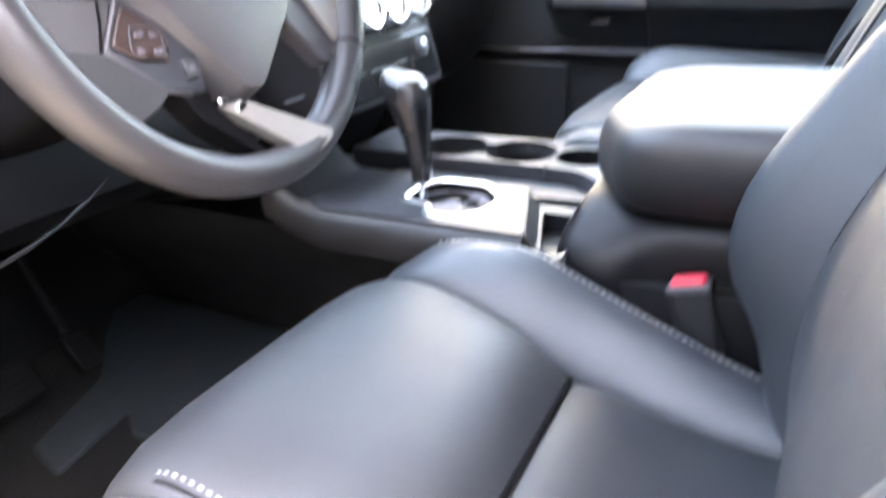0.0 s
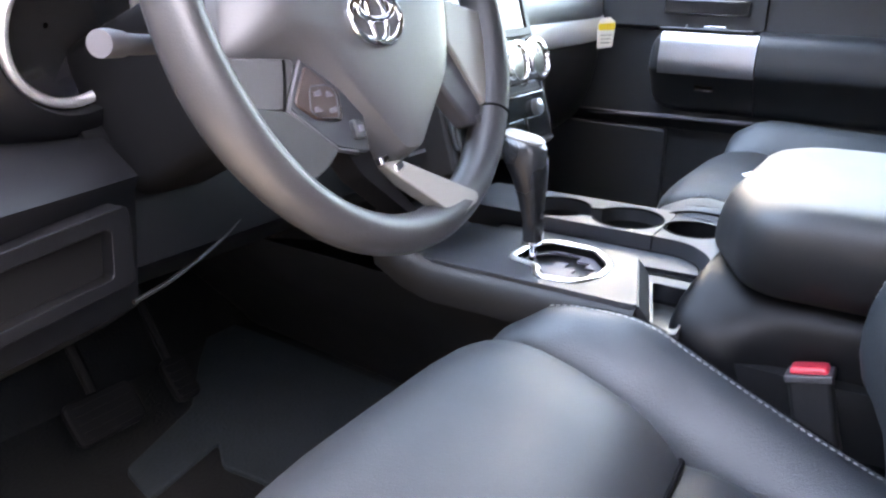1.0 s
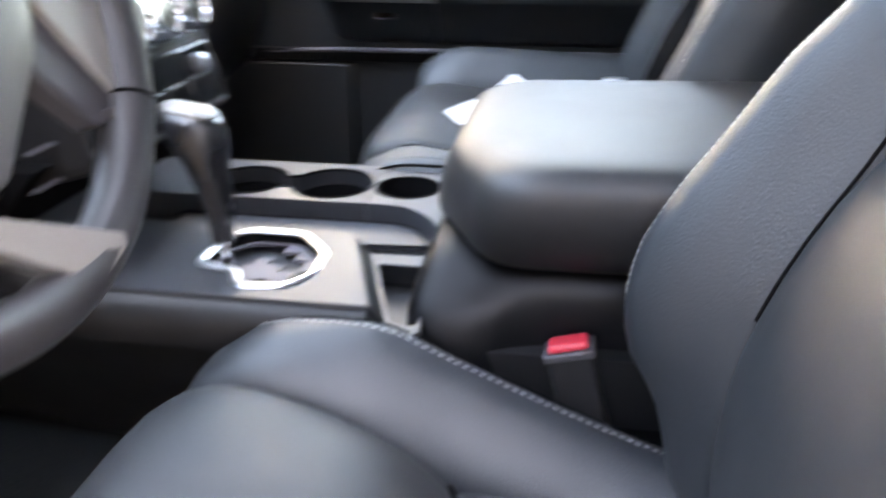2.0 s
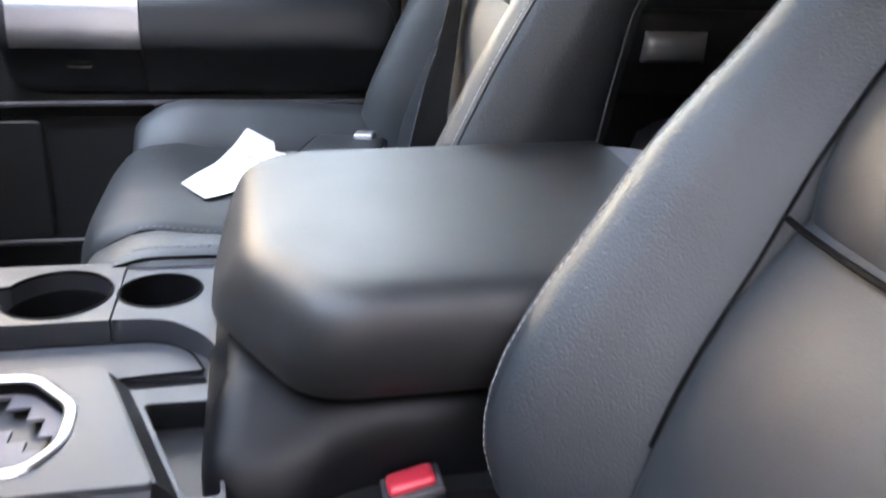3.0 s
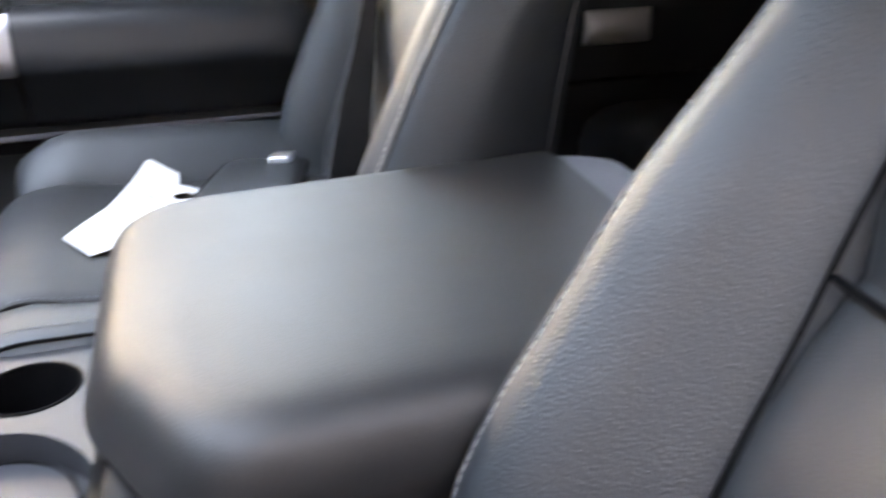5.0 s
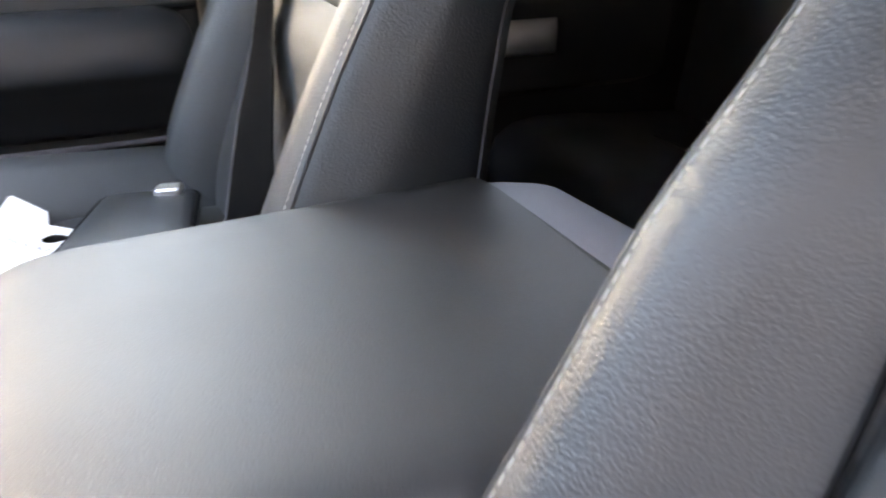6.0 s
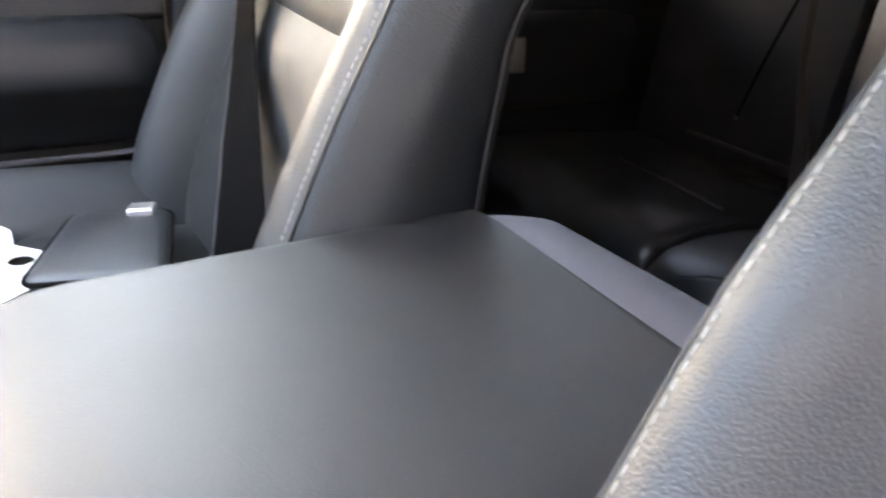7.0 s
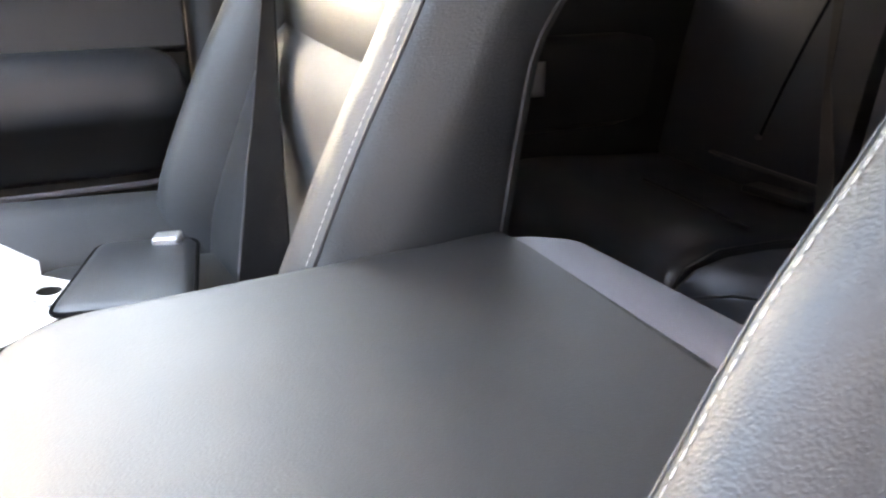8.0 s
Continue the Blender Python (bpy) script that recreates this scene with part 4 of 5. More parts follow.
    put("pod_edge", tube([(-0.078, -0.035, 0.003), (-0.0985, -0.061, 0.003), (-0.067, -0.0885, 0.003), (-0.050, -0.093, 0.003)], 0.0015, 8), TRIM, "", pod)
    put("control_panel", plate(rounded([(-0.076, -0.038), (-0.093, -0.058), (-0.080, -0.069), (-0.057, -0.073), (-0.053, -0.056)], 0.003, 3), 0.0050, 0.003), WOOD, "reddish brown switch panel", pod, bevel=0.0008)
    put("switch_frame", tube([(x, y, 0.0055) for x, y in rounded([(-0.078, -0.050), (-0.083, -0.064), (-0.076, -0.069), (-0.060, -0.071), (-0.057, -0.056), (-0.062, -0.051)], 0.003, 3)], 0.0005, 6, True), GRAPHITE, "thin grey switch frame", pod)
    for bx, by, ry in ((-0.0735, -0.055, 0), (-0.063, -0.0565, 1), (-0.076, -0.064, 1), (-0.064, -0.066, 0)):
        put("button_mark", plate(rounded([(bx - 0.003, by - 0.0012), (bx + 0.003, by - 0.0012), (bx + 0.003 - 0.004 * ry, by + 0.0022), (bx - 0.003, by + 0.0012)], 0.0006, 2), 0.0062, 0.0014), HINGE, "pale button symbol", pod)
    put("end_switch", plate(rounded([(-0.051, -0.073), (-0.042, -0.075), (-0.042, -0.086), (-0.051, -0.085)], 0.002, 2), 0.0075, 0.006), SOFT, "", pod, bevel=0.001)
    put("switch_mark", box(-0.0488, -0.0445, -0.0815, -0.0775, 0.0074, 0.0083), HINGE, "", pod)
    sr = put("right_spoke", plate(rounded([(0.085, 0.0), (0.070, -0.030), (0.064, -0.064), (0.092, -0.097), (0.119, -0.098), (0.150, -0.062), (0.150, -0.018)], 0.005, 4), 0.001, 0.016), TRIM, "dark grey right spoke", bevel=0.003, seg=3)
    put("spoke_trim", plate(rounded([(0.092, -0.004), (0.082, -0.034), (0.113, -0.089), (0.122, -0.091), (0.147, -0.062), (0.147, -0.016)], 0.004, 3), 0.0050, 0.006), PALE, "pale grey spoke strip", sr, bevel=0.0018)
    put("spoke_clip", plate(rounded([(0.098, -0.090), (0.116, -0.092), (0.119, -0.099), (0.101, -0.097)], 0.002, 3), 0.0035, 0.005), TRIM, "small dark clip", sr, bevel=0.001)
    arm = plate(rounded([(-0.031, -0.1035), (-0.012, -0.1045), (0.051, -0.1420), (0.049, -0.1475), (0.023, -0.1545)], 0.004, 4), 0.003, 0.011)
    for v in arm.verts:
        v.co.z += 0.0125 * min(1.0, max(0.0, (v.co.x * 0.8 - v.co.y * 0.6 - 0.045) / 0.075))
    leg = put("lower_spoke", arm, PALE, "pale satin lower spoke rising onto the rim", bevel=0.0025, seg=3)
    put("spoke_arm", plate(rounded([(-0.060, -0.087), (-0.034, -0.094), (-0.034, -0.104), (0.014, -0.160), (0.000, -0.152), (-0.048, -0.108)], 0.004, 3), 0.001, 0.018), RUBBER, "black arm of the lower spoke", leg, bevel=0.002)
    for bx, by in ((-0.029, -0.101), (-0.016, -0.108)):
        put("spoke_button", plate(rounded([(bx - 0.005, by + 0.001), (bx + 0.004, by + 0.003), (bx + 0.005, by - 0.002), (bx - 0.004, by - 0.004)], 0.0015, 3), 0.006, 0.006), CHROME, "small bright switch", leg, bevel=0.001)
    put("hub", loft([[(x, y, z) for x, y in circle(0, -0.01, r, 20)] for z, r in ((-0.075, 0.050), (-0.03, 0.055), (-0.014, 0.062))]), PLASTIC, "black hub")
    return root


steering_wheel()


def column():
    root = thing("steering_column", "black plastic steering column cover with a stalk", "steering column", (-0.2, -0.365, 0.6))
    rows = []
    for d, hx, hy, off in ((-0.055, 0.050, 0.050, -0.004), (-0.075, 0.054, 0.056, -0.006), (-0.14, 0.053, 0.060, -0.012), (-0.24, 0.050, 0.064, -0.02)):
        rows.append([WHEEL @ Vector((x, y, d)) for x, y in rounded([(-hx, hy + off), (hx, hy + off), (hx * 0.85, -hy + off), (-hx * 0.85, -hy + off)], 0.02, 4)])
    part("shroud", loft(rows), RUBBER, root, "black column shroud", smooth=50)
    part("stalk", tube([(-0.150, -0.440, 0.700), (-0.120, -0.50, 0.706), (-0.104, -0.535, 0.709), (-0.096, -0.553, 0.711)], [0.0050, 0.0054, 0.0058, 0.006], 14), TRIM, root, "black wiper and light stalk")
    part("stalk_knob", tube([(-0.0955, -0.554, 0.711), (-0.090, -0.566, 0.7125), (-0.087, -0.573, 0.713)], [0.0070, 0.0076, 0.0072], 18), TRIM, root, "grey twist end of the stalk")
    part("stalk_mark", tube([(-0.1195, -0.503, 0.7065), (-0.1185, -0.505, 0.7068)], 0.0058, 14), WHITE, root)
    return root


column()


# ---- dashboard ----
def dashboard():
    root = thing("dashboard", "black dashboard with silver trim, climate knobs and gauge bezel", "dashboard", (-0.45, 0.05, 0.45))
    # passenger side: upper pad, silver strip, glove box
    def run(ys, prof, nm, mat, lab, **kw):
        part(nm, loft([[(x + dx, y, z) for x, z in prof] for y, dx in ys]), mat, root, lab, **kw)
    pas = [(0.165, 0.06), (0.22, 0.025), (0.30, 0.005), (0.45, 0.0), (0.62, -0.005), (0.72, -0.015), (0.80, -0.04)]
    run(pas, [(-0.30, 0.668), (-0.302, 0.70), (-0.33, 0.735), (-0.42, 0.765), (-0.62, 0.79), (-0.95, 0.80), (-0.95, 0.66)], "upper_pad", SOFT, "charcoal padded dashboard top", smooth=50)
    run(pas, [(-0.299, 0.668), (-0.295, 0.655), (-0.2945, 0.638), (-0.298, 0.626), (-0.36, 0.624), (-0.36, 0.668)], "silver_strip", SILVER, "satin silver dashboard strip", smooth=50)
    run(pas, [(-0.301, 0.624), (-0.305, 0.58), (-0.315, 0.53), (-0.335, 0.48), (-0.37, 0.45), (-0.50, 0.44), (-0.60, 0.624)], "glove_box", PLASTIC, "black glove box door", smooth=50)
    part("glove_latch", box(-0.312, -0.300, 0.28, 0.315, 0.575, 0.583), HINGE, root, "small grey latch", bevel=0.002)
    # centre stack
    face = Matrix.Translation((-0.178, 0.03, 0.62)) @ pose(0, 0, 0, 0, -16, 0) @ Matrix(((0, 0, 1, 0), (1, 0, 0, 0), (0, 1, 0, 0), (0, 0, 0, 1)))

    def on(nm, bm, mat, lab="", parent=None, **kw):
        bm.transform(face)
        return part(nm, bm, mat, parent or root, lab, **kw)
    on("stack_panel", plate(rounded([(-0.125, -0.085), (0.135, -0.085), (0.128, 0.16), (-0.125, 0.16)], 0.012, 4), 0, 0.12), PLASTIC, "black centre stack", bevel=0.004)
    on("stack_frame", plate(rounded([(-0.118, -0.060), (0.130, -0.060), (0.124, 0.012), (-0.118, 0.012)], 0.008, 4), 0.003, 0.01, [rounded([(-0.112, -0.054), (0.123, -0.054), (0.119, 0.006), (-0.112, 0.006)], 0.006, 4)]), GRAPHITE, "thin graphite surround", bevel=0.001)
    scr = on("radio_screen", plate(rounded([(-0.105, 0.062), (0.105, 0.062), (0.105, 0.15), (-0.105, 0.15)], 0.006, 4), 0.004, 0.012), SCREEN, "dark glossy radio screen", bevel=0.002)
    on("screen_frame", plate(rounded([(-0.115, 0.054), (0.115, 0.054), (0.115, 0.158), (-0.115, 0.158)], 0.008, 4), 0.0065, 0.012, [rounded([(-0.104, 0.063), (0.104, 0.063), (0.104, 0.149), (-0.104, 0.149)], 0.004, 4)]), GRAPHITE, "graphite screen frame", scr, bevel=0.002)
    for y in (-0.044, 0.013, 0.070):
        z = 0.022
        kb = on("climate_knob", loft([[(px, py, h) for px, py in circle(y, z, r, 28)] for r, h in ((0.030, -0.002), (0.030, 0.004), (0.0275, 0.006), (0.0265, 0.031), (0.0245, 0.034), (0.0215, 0.034), (0.020, 0.029), (0.002, 0.029))]), CHROME, "silver ring climate knob", smooth=40)
        on("knob_face", plate(circle(y, z, 0.0202, 24), 0.0305, 0.002), GLOSS, "black knob face", kb)
        on("pointer", box(y - 0.001, y + 0.001, z + 0.006, z + 0.017, 0.0306, 0.0316), WHITE, "", kb)
    lower = on("switch_panel_lower", plate(rounded([(-0.110, -0.076), (0.122, -0.076), (0.122, -0.016), (-0.110, -0.016)], 0.006, 4), 0.0045, 0.012), GLOSS, "gloss black switch row under the knobs", bevel=0.002)
    for i in range(4):
        y = -0.096 + 0.050 * i
        on("switch", plate(rounded([(y, -0.070), (y + 0.044, -0.070), (y + 0.044, -0.046), (y, -0.046)], 0.003, 3), 0.0065, 0.004), GLOSS, "", lower, bevel=0.0012)
        on("switch_edge", box(y + 0.004, y + 0.040, -0.0465, -0.0458, 0.0062, 0.0069), BEZEL, "thin bright switch edge", lower)
    on("adjuster", loft([[(px, py, h) for px, py in circle(0.086, -0.036, r, 18)] for r, h in ((0.011, 0.003), (0.010, 0.012), (0.008, 0.0135), (0.001, 0.0135))]), BEZEL, "small satin adjuster knob", lower)
    for zz in (-0.080, -0.0135):
        on("row_edge", box(-0.112, 0.124, zz, zz + 0.0012, 0.002, 0.0052), TRIM, "", lower)
    run([(-0.12, 0), (0.16, 0)], [(-0.20, 0.545), (-0.24, 0.50), (-0.27, 0.45), (-0.60, 0.40), (-0.60, 0.54)], "lower_cubby", RUBBER, "dark cubby under the stack")
    for z in (0.565, 0.535):
        run([(-0.13, 0), (0.0, 0)], [(-0.196, z), (-0.193, z - 0.003), (-0.20, z - 0.004)], "cubby_edge", TRIM, "")
    # driver's side
    drv = [(-0.72, 0.03), (-0.62, 0.015), (-0.52, 0.0), (-0.46, -0.01)]
    run(drv, [(-0.235, 0.628), (-0.20, 0.605), (-0.206, 0.592), (-0.215, 0.50), (-0.26, 0.47), (-0.55, 0.46), (-0.55, 0.63)], "driver_panel", SHADED_PLASTIC, "black lower dashboard panel", smooth=40)
    tr = Matrix.Translation((-0.198, -0.545, 0.558)) @ pose(0, 0, 0, 4, 0, 4) @ Matrix(((0, 0, 1, 0), (1, 0, 0, 0), (0, 1, 0, 0), (0, 0, 0, 1)))
    fr = plate(rounded([(-0.075, -0.028), (0.058, -0.028), (0.062, 0.030), (-0.075, 0.030)], 0.008, 4), 0.010, 0.016, [rounded([(-0.062, -0.018), (0.040, -0.018), (0.044, 0.018), (-0.062, 0.018)], 0.005, 4)])
    fr.transform(tr)
    tray = part("coin_tray", fr, SHADED_PLASTIC, root, "black frame of the open coin tray", bevel=0.003)
    bk = box(-0.062, 0.044, -0.018, 0.018, -0.004, -0.001)
    bk.transform(tr)
    part("tray_back", bk, RUBBER, tray)
    sp = plate(rounded([(-0.108, 0.020), (-0.080, 0.020), (-0.080, 0.062), (-0.108, 0.062)], 0.004, 3), 0.010, 0.014)
    sp.transform(tr)
    bank = part("switch_bank", sp, GLOSS, root, "bank of small black switches", bevel=0.002)
    for word, zz in (("ON", 0.050), ("DOOR", 0.038), ("OFF", 0.026)):
        part("switch_mark", lettering(word, 0.0075, tr @ Matrix.Translation((-0.094, zz, 0.0102))), WHITE, bank, "white switch lettering", smooth=0)
    # gauge pod
    gz, gy, gx = 0.707, -0.470, -0.25
    part("gauge_bezel", tube([(gx + 0.25 * (z - gz), y, z) for y, z in circle(gy, gz, 0.0535, 48)], 0.0042, 10, True), SILVER, root, "chrome gauge bezel ring")
    part("gauge_face", loft([[(gx - d + 0.25 * (z - gz), y, z) for y, z in circle(gy, gz, r, 40)] for d, r in ((0.0, 0.0525), (0.03, 0.050), (0.032, 0.02), (0.032, 0.002))], caps=False), GLOSS, root, "dark gauge face")
    part("gauge_hood", loft([[(x, y, z) for y, z in circle(gy, gz, r, 40)] for x, r in ((-0.262, 0.058), (-0.252, 0.061), (-0.256, 0.074), (-0.29, 0.096), (-0.60, 0.110))], caps=False), SHADED_PLASTIC, root, "charcoal gauge hood")
    run([(-0.72, 0.0), (-0.30, 0.0), (0.17, 0.0)], [(-0.32, 0.70), (-0.34, 0.82), (-0.45, 0.86), (-0.95, 0.84), (-0.95, 0.60), (-0.34, 0.62)], "cluster_body", RUBBER, "black dashboard body", smooth=40)
    run([(-0.47, 0.0), (-0.13, 0.0)], [(-0.26, 0.64), (-0.235, 0.60), (-0.225, 0.53), (-0.25, 0.505), (-0.50, 0.47), (-0.50, 0.64)], "knee_panel", SHADED_PLASTIC, "black knee panel under the column", smooth=40)
    part("knee_edge", tube([(-0.212, -0.474, 0.510), (-0.216, -0.44, 0.513), (-0.222, -0.40, 0.520), (-0.226, -0.37, 0.528), (-0.228, -0.345, 0.540)], 0.0019, 8), PLASTIC, root, "thin grey panel edge")
    return root


dashboard()


def hang_tag():
    root = thing("hang_tag", "small white and yellow paper tag hanging at the dashboard end", "tag", (-0.300, 0.70, 0.64))
    m = Matrix.Translation((-0.292, 0.700, 0.640)) @ pose(0, 0, 0, 0, 0, -32) @ Matrix(((0, 0, 1, 0), (1, 0, 0, 0), (0, 1, 0, 0), (0, 0, 0, 1)))
    for nm, o, h, mat, lab in (("card", [(-0.020, -0.028), (0.016, -0.026), (0.020, 0.020), (0.006, 0.030), (-0.014, 0.028), (-0.022, 0.018)], 0.0, PAPER, ""), ("header", [(-0.0195, 0.006), (0.0185, 0.006), (0.019, 0.0195), (-0.0205, 0.0175)], 0.0008, YELLOW, "yellow printed header")):
        b = plate(rounded(o, 0.003, 3), h, 0.0008)
        b.transform(m)
        part(nm, b, mat, root, lab)
    for k in range(3):
        b = box(-0.014, 0.010, -0.004 - 0.007 * k, -0.0025 - 0.007 * k, 0.0, 0.0008)
        b.transform(m)
        part("text_line", b, INK, root, "grey text line")
    return root


hang_tag()


# ---- on and round the passenger's seat ----
def paper_tag():
    root = thing("mirror_hang_card", "white card with a hook hole lying on the passenger's seat", "card", (0.1, 0.55, 0.472))
    z = lambda x, y: 0.4730 + 0.10 * max(0.0, 0.09 - x) - 0.06 * max(0.0, 0.43 - y) + 0.02 * max(0.0, y - 0.6)
    out = [(0.046, 0.396), (0.073, 0.354), (0.165, 0.426), (0.183, 0.503), (0.154, 0.537), (0.154, 0.582), (0.118, 0.662), (0.100, 0.565), (0.080, 0.480)]
    edge = []
    for i in range(len(out)):
        a, b = Vector(out[i]), Vector(out[(i + 1) % len(out)])
        edge += [tuple(a.lerp(b, t)) for t in np.linspace(0, 1, 7)[:-1]]
    hole = circle(0.158, 0.493, 0.0115, 18, 0.0135)
    bm = plate(edge, 0, 0.0012, [hole])
    for v in bm.verts:
        v.co.z += z(v.co.x, v.co.y)
    part("card", bm, PAPER, root, smooth=30)
    line = Matrix.Translation((0.139, 0.479, z(0.139, 0.479) + 0.0006)) @ pose(0, 0, 0, 0, 0, -56)
    part("printed_line", lettering("Prior to SALE or", 0.0115, line), INK, root, "grey printed line", smooth=0)
    return root


paper_tag()


def pouch():
    root = thing("document_pouch", "black padded leatherette pouch with a bright clasp on the seat", "pouch", (0.235, 0.56, 0.462))
    m = Matrix.Translation((0.232, 0.494, 0.4755)) @ pose(0, 0, 0, 2, -3, -22)
    rows = []
    for z, i in ((-0.012, 0.006), (-0.009, 0.001), (0.004, 0.0), (0.010, 0.004), (0.013, 0.012), (0.0145, 0.03)):
        rows.append([m @ Vector((x, y, z)) for x, y in rounded([(-0.048 + i, -0.095 + i), (0.075 - i, -0.095 + i), (0.050 - i, 0.066 - i), (-0.050 + i, 0.070 - i)], 0.016, 5)])
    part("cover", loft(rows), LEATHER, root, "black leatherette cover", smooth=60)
    part("piping", tube([m @ Vector((x, y, 0.006)) for x, y in rounded([(-0.048, -0.095), (0.075, -0.095), (0.050, 0.066), (-0.050, 0.070)], 0.016, 5)], 0.0022, 6, True), RUBBER, root)
    b = box(0.012, 0.038, 0.034, 0.056, 0.010, 0.021)
    b.transform(m)
    part("clasp", b, SILVER, root, "bright metal clasp", bevel=0.003, seg=3)
    return root


pouch()


def belt(name, label, line, cat="seat belt", mat=None):
    """Webbing through rows of left edge and right edge points."""
    root = thing(name, label, cat, line[-1][0])
    rows = []
    for a, b in line:
        a, b = Vector(a), Vector(b)
        d = (b - a).normalized()
        f = d.cross(Vector((0, 0, 1))).normalized() * 0.0008
        rows.append([a + f, a.lerp(b, 0.5) + f * 1.4, b + f, b - f, a.lerp(b, 0.5) - f * 1.4, a - f])
    part("webbing", loft(rows), mat or WEB, root, smooth=40)
    part("selvedge", tube([Vector(a) for a, b in line], 0.0011, 6), TRIM, root, "paler woven edge")
    return root


belt("passenger_seat_belt", "black seat belt webbing hanging slack before the seat back",
     [((0.46, 0.80, 1.12), (0.465, 0.755, 1.12)), ((0.437, 0.715, 0.85), (0.438, 0.670, 0.85)), ((0.415, 0.633, 0.714), (0.415, 0.587, 0.716)), ((0.393, 0.580, 0.675), (0.398, 0.534, 0.678)), ((0.372, 0.528, 0.639), (0.382, 0.483, 0.644)), ((0.348, 0.464, 0.610), (0.364, 0.422, 0.616)), ((0.324, 0.400, 0.587), (0.345, 0.359, 0.593)), ((0.308, 0.354, 0.566), (0.332, 0.315, 0.573)), ((0.296, 0.327, 0.542), (0.325, 0.291, 0.548)), ((0.289, 0.310, 0.528), (0.321, 0.278, 0.533)), ((0.284, 0.305, 0.470), (0.316, 0.273, 0.470))])


# ---- rear bench ----
def rear_bench():
    root = thing("rear_bench", "black leather rear bench seat in deep shade", "car seat", (1.0, 0.1, 0.17))
    prof = [(1.25, 0.405), (1.10, 0.412), (1.00, 0.420), (0.92, 0.428), (0.86, 0.430), (0.82, 0.424), (0.795, 0.408), (0.785, 0.38), (0.79, 0.32), (0.80, 0.20), (1.25, 0.20)]
    for nm, y0, y1, lift in (("cushion_outer", 0.37, 0.80, 0.022), ("cushion_middle", -0.03, 0.366, 0.0), ("cushion_driver_side", -0.66, -0.034, 0.018)):
        rows = []
        for t, k in ((0, 0.93), (0.012, 0.97), (0.04, 1.0), (0.25, 1.0), (0.5, 0.995), (0.75, 1.0), (0.96, 1.0), (0.988, 0.97), (1, 0.93)):
            y = y0 + (y1 - y0) * t
            up = lift * (0.4 + 1.2 * max(0, t - 0.3)) if y0 > 0.3 else lift
            rows.append([(1.02 + (x - 1.02) * (0.97 + 0.03 * k), y, 0.20 + (z + up - 0.20) * k) for x, z in prof])
        part(nm, loft(rows), BENCH, root, "black leather bench cushion", smooth=60)
    part("cushion_seam", tube([(0.965, 0.62, 0.4475), (0.960, 0.55, 0.4450), (0.950, 0.45, 0.4400), (0.945, 0.40, 0.4370)], 0.0022, 6), PIPING, root)
    part("middle_welt", tube([(1.10, 0.366, 0.415), (0.95, 0.366, 0.428), (0.86, 0.366, 0.432), (0.81, 0.366, 0.418), (0.788, 0.366, 0.385), (0.79, 0.366, 0.33)], 0.0025, 6), PIPING, root)
    part("middle_piping", tube([(0.785, 0.33, 0.40), (0.80, 0.28, 0.419), (0.83, 0.20, 0.430), (0.84, 0.05, 0.432)], 0.002, 6), PIPING, root)
    for nm, y0, y1 in (("back_outer", 0.43, 0.80), ("back_middle", 0.02, 0.425), ("back_driver_side", -0.66, 0.015)):
        rows = []
        for z, dx, k in ((0.40, 0.0, 0.98), (0.44, -0.012, 1.0), (0.60, 0.02, 1.0), (0.80, 0.07, 1.0), (0.98, 0.12, 1.0), (1.0, 0.14, 0.96)):
            yc, hw = (y0 + y1) / 2, (y1 - y0) / 2 * k
            rows.append([(1.15 + dx + ex, yc + hw * s, z) for s, ex in ((-1, 0.03), (-0.96, 0.008), (-0.8, 0.0), (0, -0.008), (0.8, 0.0), (0.96, 0.008), (1, 0.03), (1, 0.15), (-1, 0.15))])
        part(nm, loft(rows), BENCH, root, "black leather bench back", smooth=50)
    part("back_seam", tube([(1.140, 0.570, 0.505), (1.150, 0.548, 0.58), (1.163, 0.527, 0.65), (1.178, 0.50, 0.73)], 0.0025, 6), RUBBER, root)
    part("seam_button", tube([(1.140, 0.571, 0.502), (1.134, 0.571, 0.502)], 0.0042, 12), HINGE, root, "small bright stud")
    part("back_hem", tube([(1.135, 0.66, 0.462), (1.128, 0.55, 0.458), (1.128, 0.44, 0.452), (1.135, 0.40, 0.450)], 0.004, 6), PIPING, root)
    part("anchor_flap", box(1.10, 1.14, 0.44, 0.56, 0.425, 0.437), VINYL, root, "dark anchor flap", bevel=0.004)
    return root


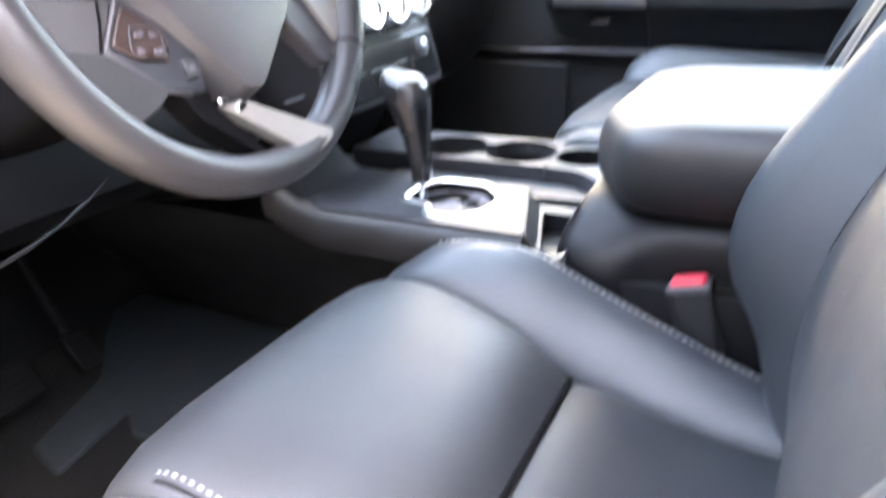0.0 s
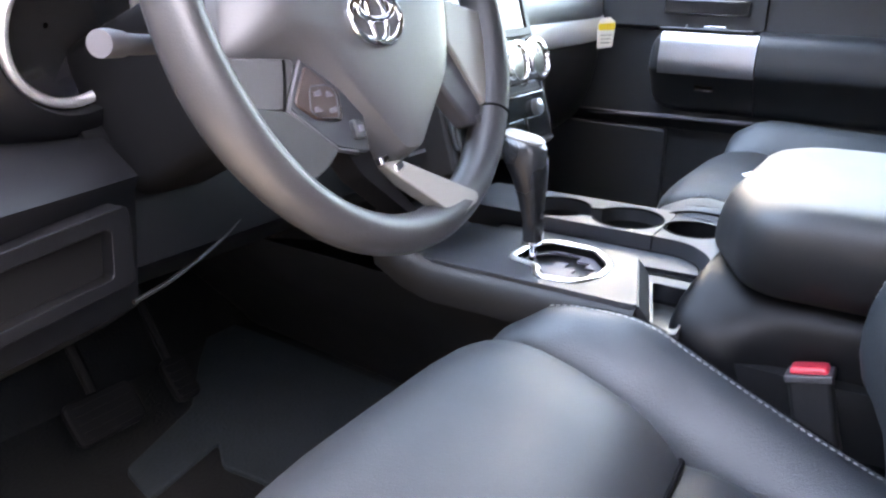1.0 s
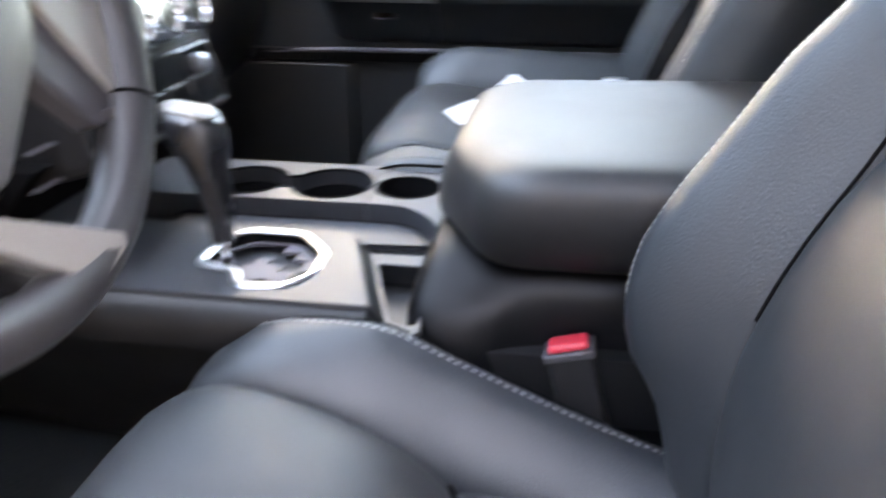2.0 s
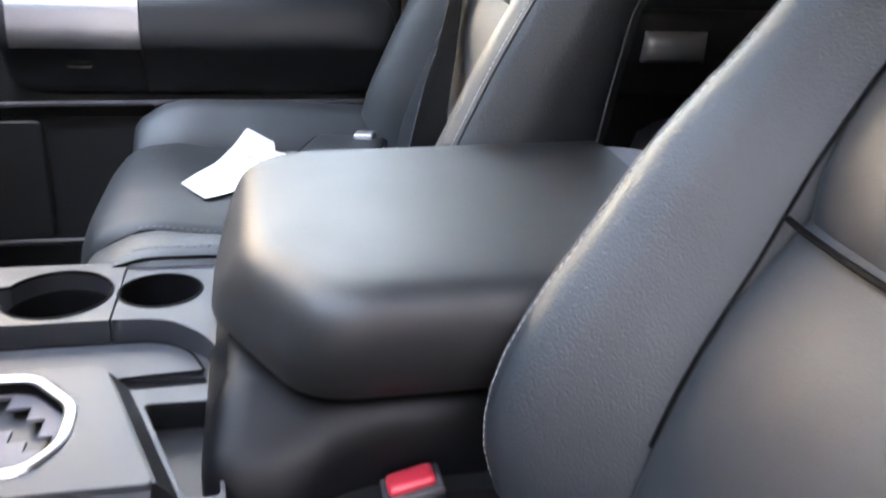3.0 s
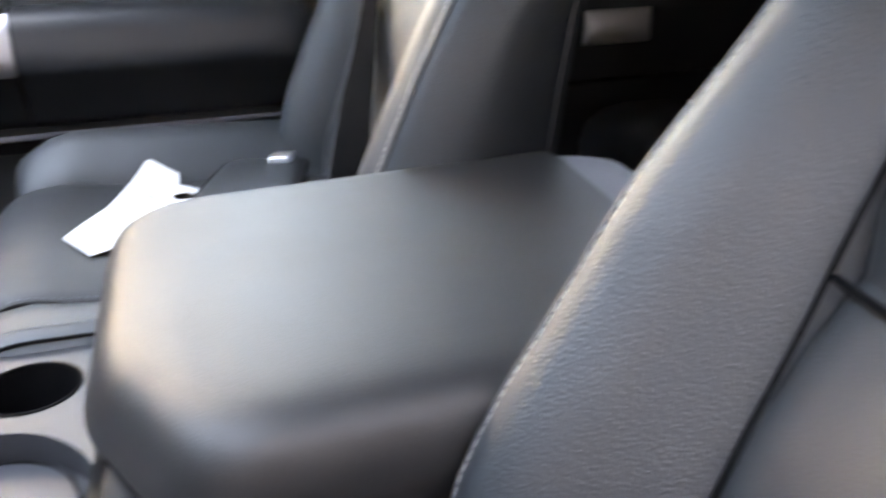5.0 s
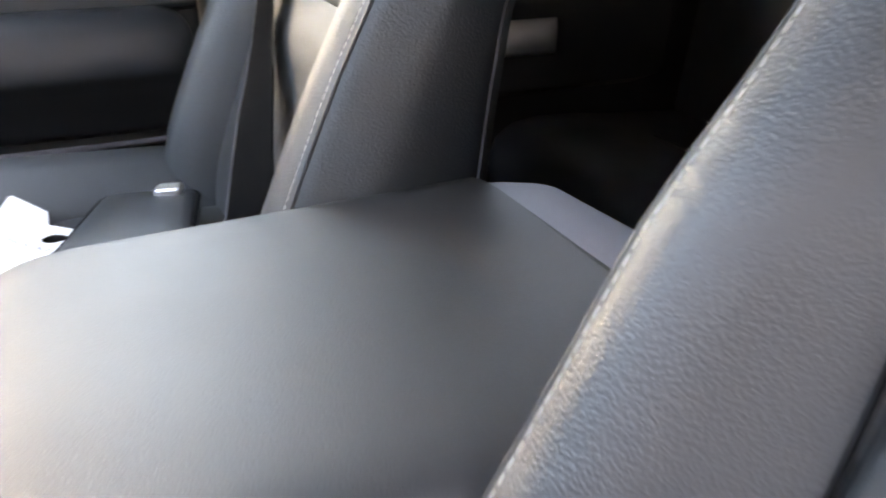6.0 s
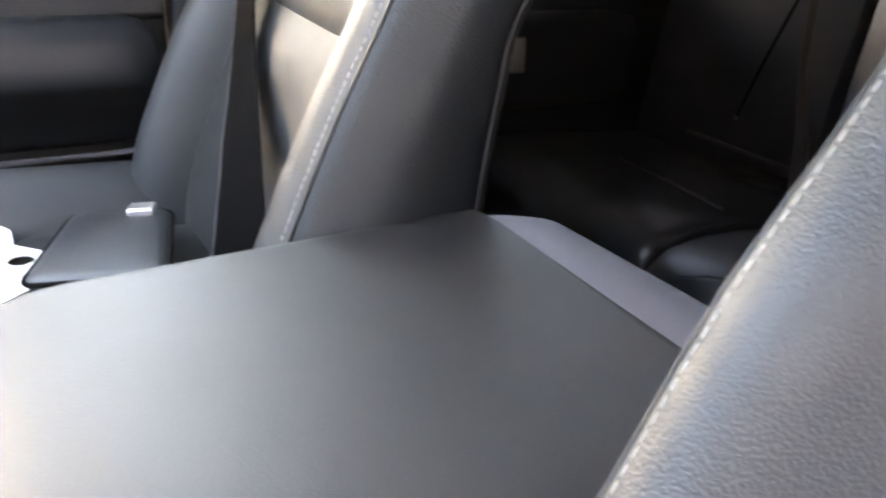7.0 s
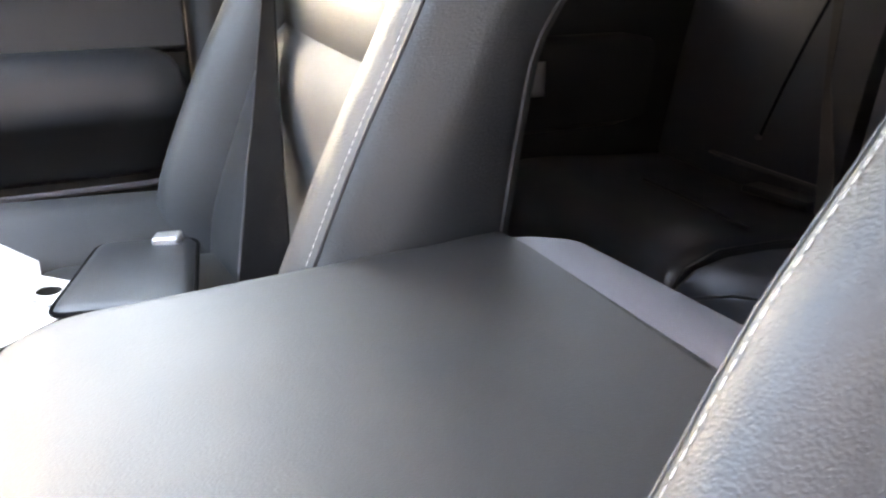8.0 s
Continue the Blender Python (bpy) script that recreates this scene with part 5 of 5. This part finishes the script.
rear_bench()
belt("rear_seat_belt", "dark seat belt hanging before the rear bench",
     [((1.165, 0.500, 0.95), (1.16, 0.470, 0.95)), ((1.12, 0.462, 0.70), (1.122, 0.448, 0.70)), ((1.105, 0.447, 0.60), (1.108, 0.440, 0.60)), ((1.10, 0.432, 0.50), (1.095, 0.405, 0.50)), ((1.09, 0.42, 0.43), (1.085, 0.39, 0.43))], mat=WEB_PALE)


# ---- driver's footwell ----
def pedals():
    for nm, lab, y0, y1, x, z, h in (("brake_pedal", "wide black rubber brake pedal", -0.365, -0.275, -0.484, 0.257, 0.055), ("accelerator_pedal", "slim black rubber accelerator pedal", -0.218, -0.182, -0.494, 0.246, 0.06)):
        root = thing(nm, lab, "pedal", (x, (y0 + y1) / 2, 0.17))
        m = Matrix.Translation((x, (y0 + y1) / 2, z)) @ pose(0, 0, 0, 0, -38, 0) @ YZ(0)
        w = (y1 - y0) / 2
        b = plate(rounded([(-w, -h / 2), (w, -h / 2), (w, h / 2), (-w, h / 2)], 0.012, 4), 0, 0.012)
        b.transform(m)
        pad = part("pad", b, RUBBER, root, "ribbed rubber pad", bevel=0.003)
        for k in range(5):
            r = box(-w * 0.8, w * 0.8, -h * 0.36 + k * h * 0.18 - 0.0015, -h * 0.36 + k * h * 0.18 + 0.0015, 0.0, 0.0025)
            r.transform(m)
            part("rib", r, RUBBER, pad)
        part("arm", tube([(x - 0.012, (y0 + y1) / 2, z), (x - 0.06, (y0 + y1) / 2, z + 0.08), (x - 0.12, (y0 + y1) / 2, 0.465), (x - 0.12, (y0 + y1) / 2, 0.60)], 0.007, 8), RUBBER, root)


pedals()
structure("floor_mat", plate(rounded([(-0.72, 0.068), (-0.55, 0.058), (-0.363, 0.037), (-0.16, 0.02), (-0.16, -0.25), (-0.33, -0.240), (-0.385, -0.243), (-0.428, -0.206), (-0.404, -0.334), (-0.473, -0.313), (-0.521, -0.165), (-0.615, -0.064)], 0.012, 4), 0.1785, 0.008), MATCLOTH, "blue-grey carpet mat in the driver's footwell", "floor mat", 0.002)
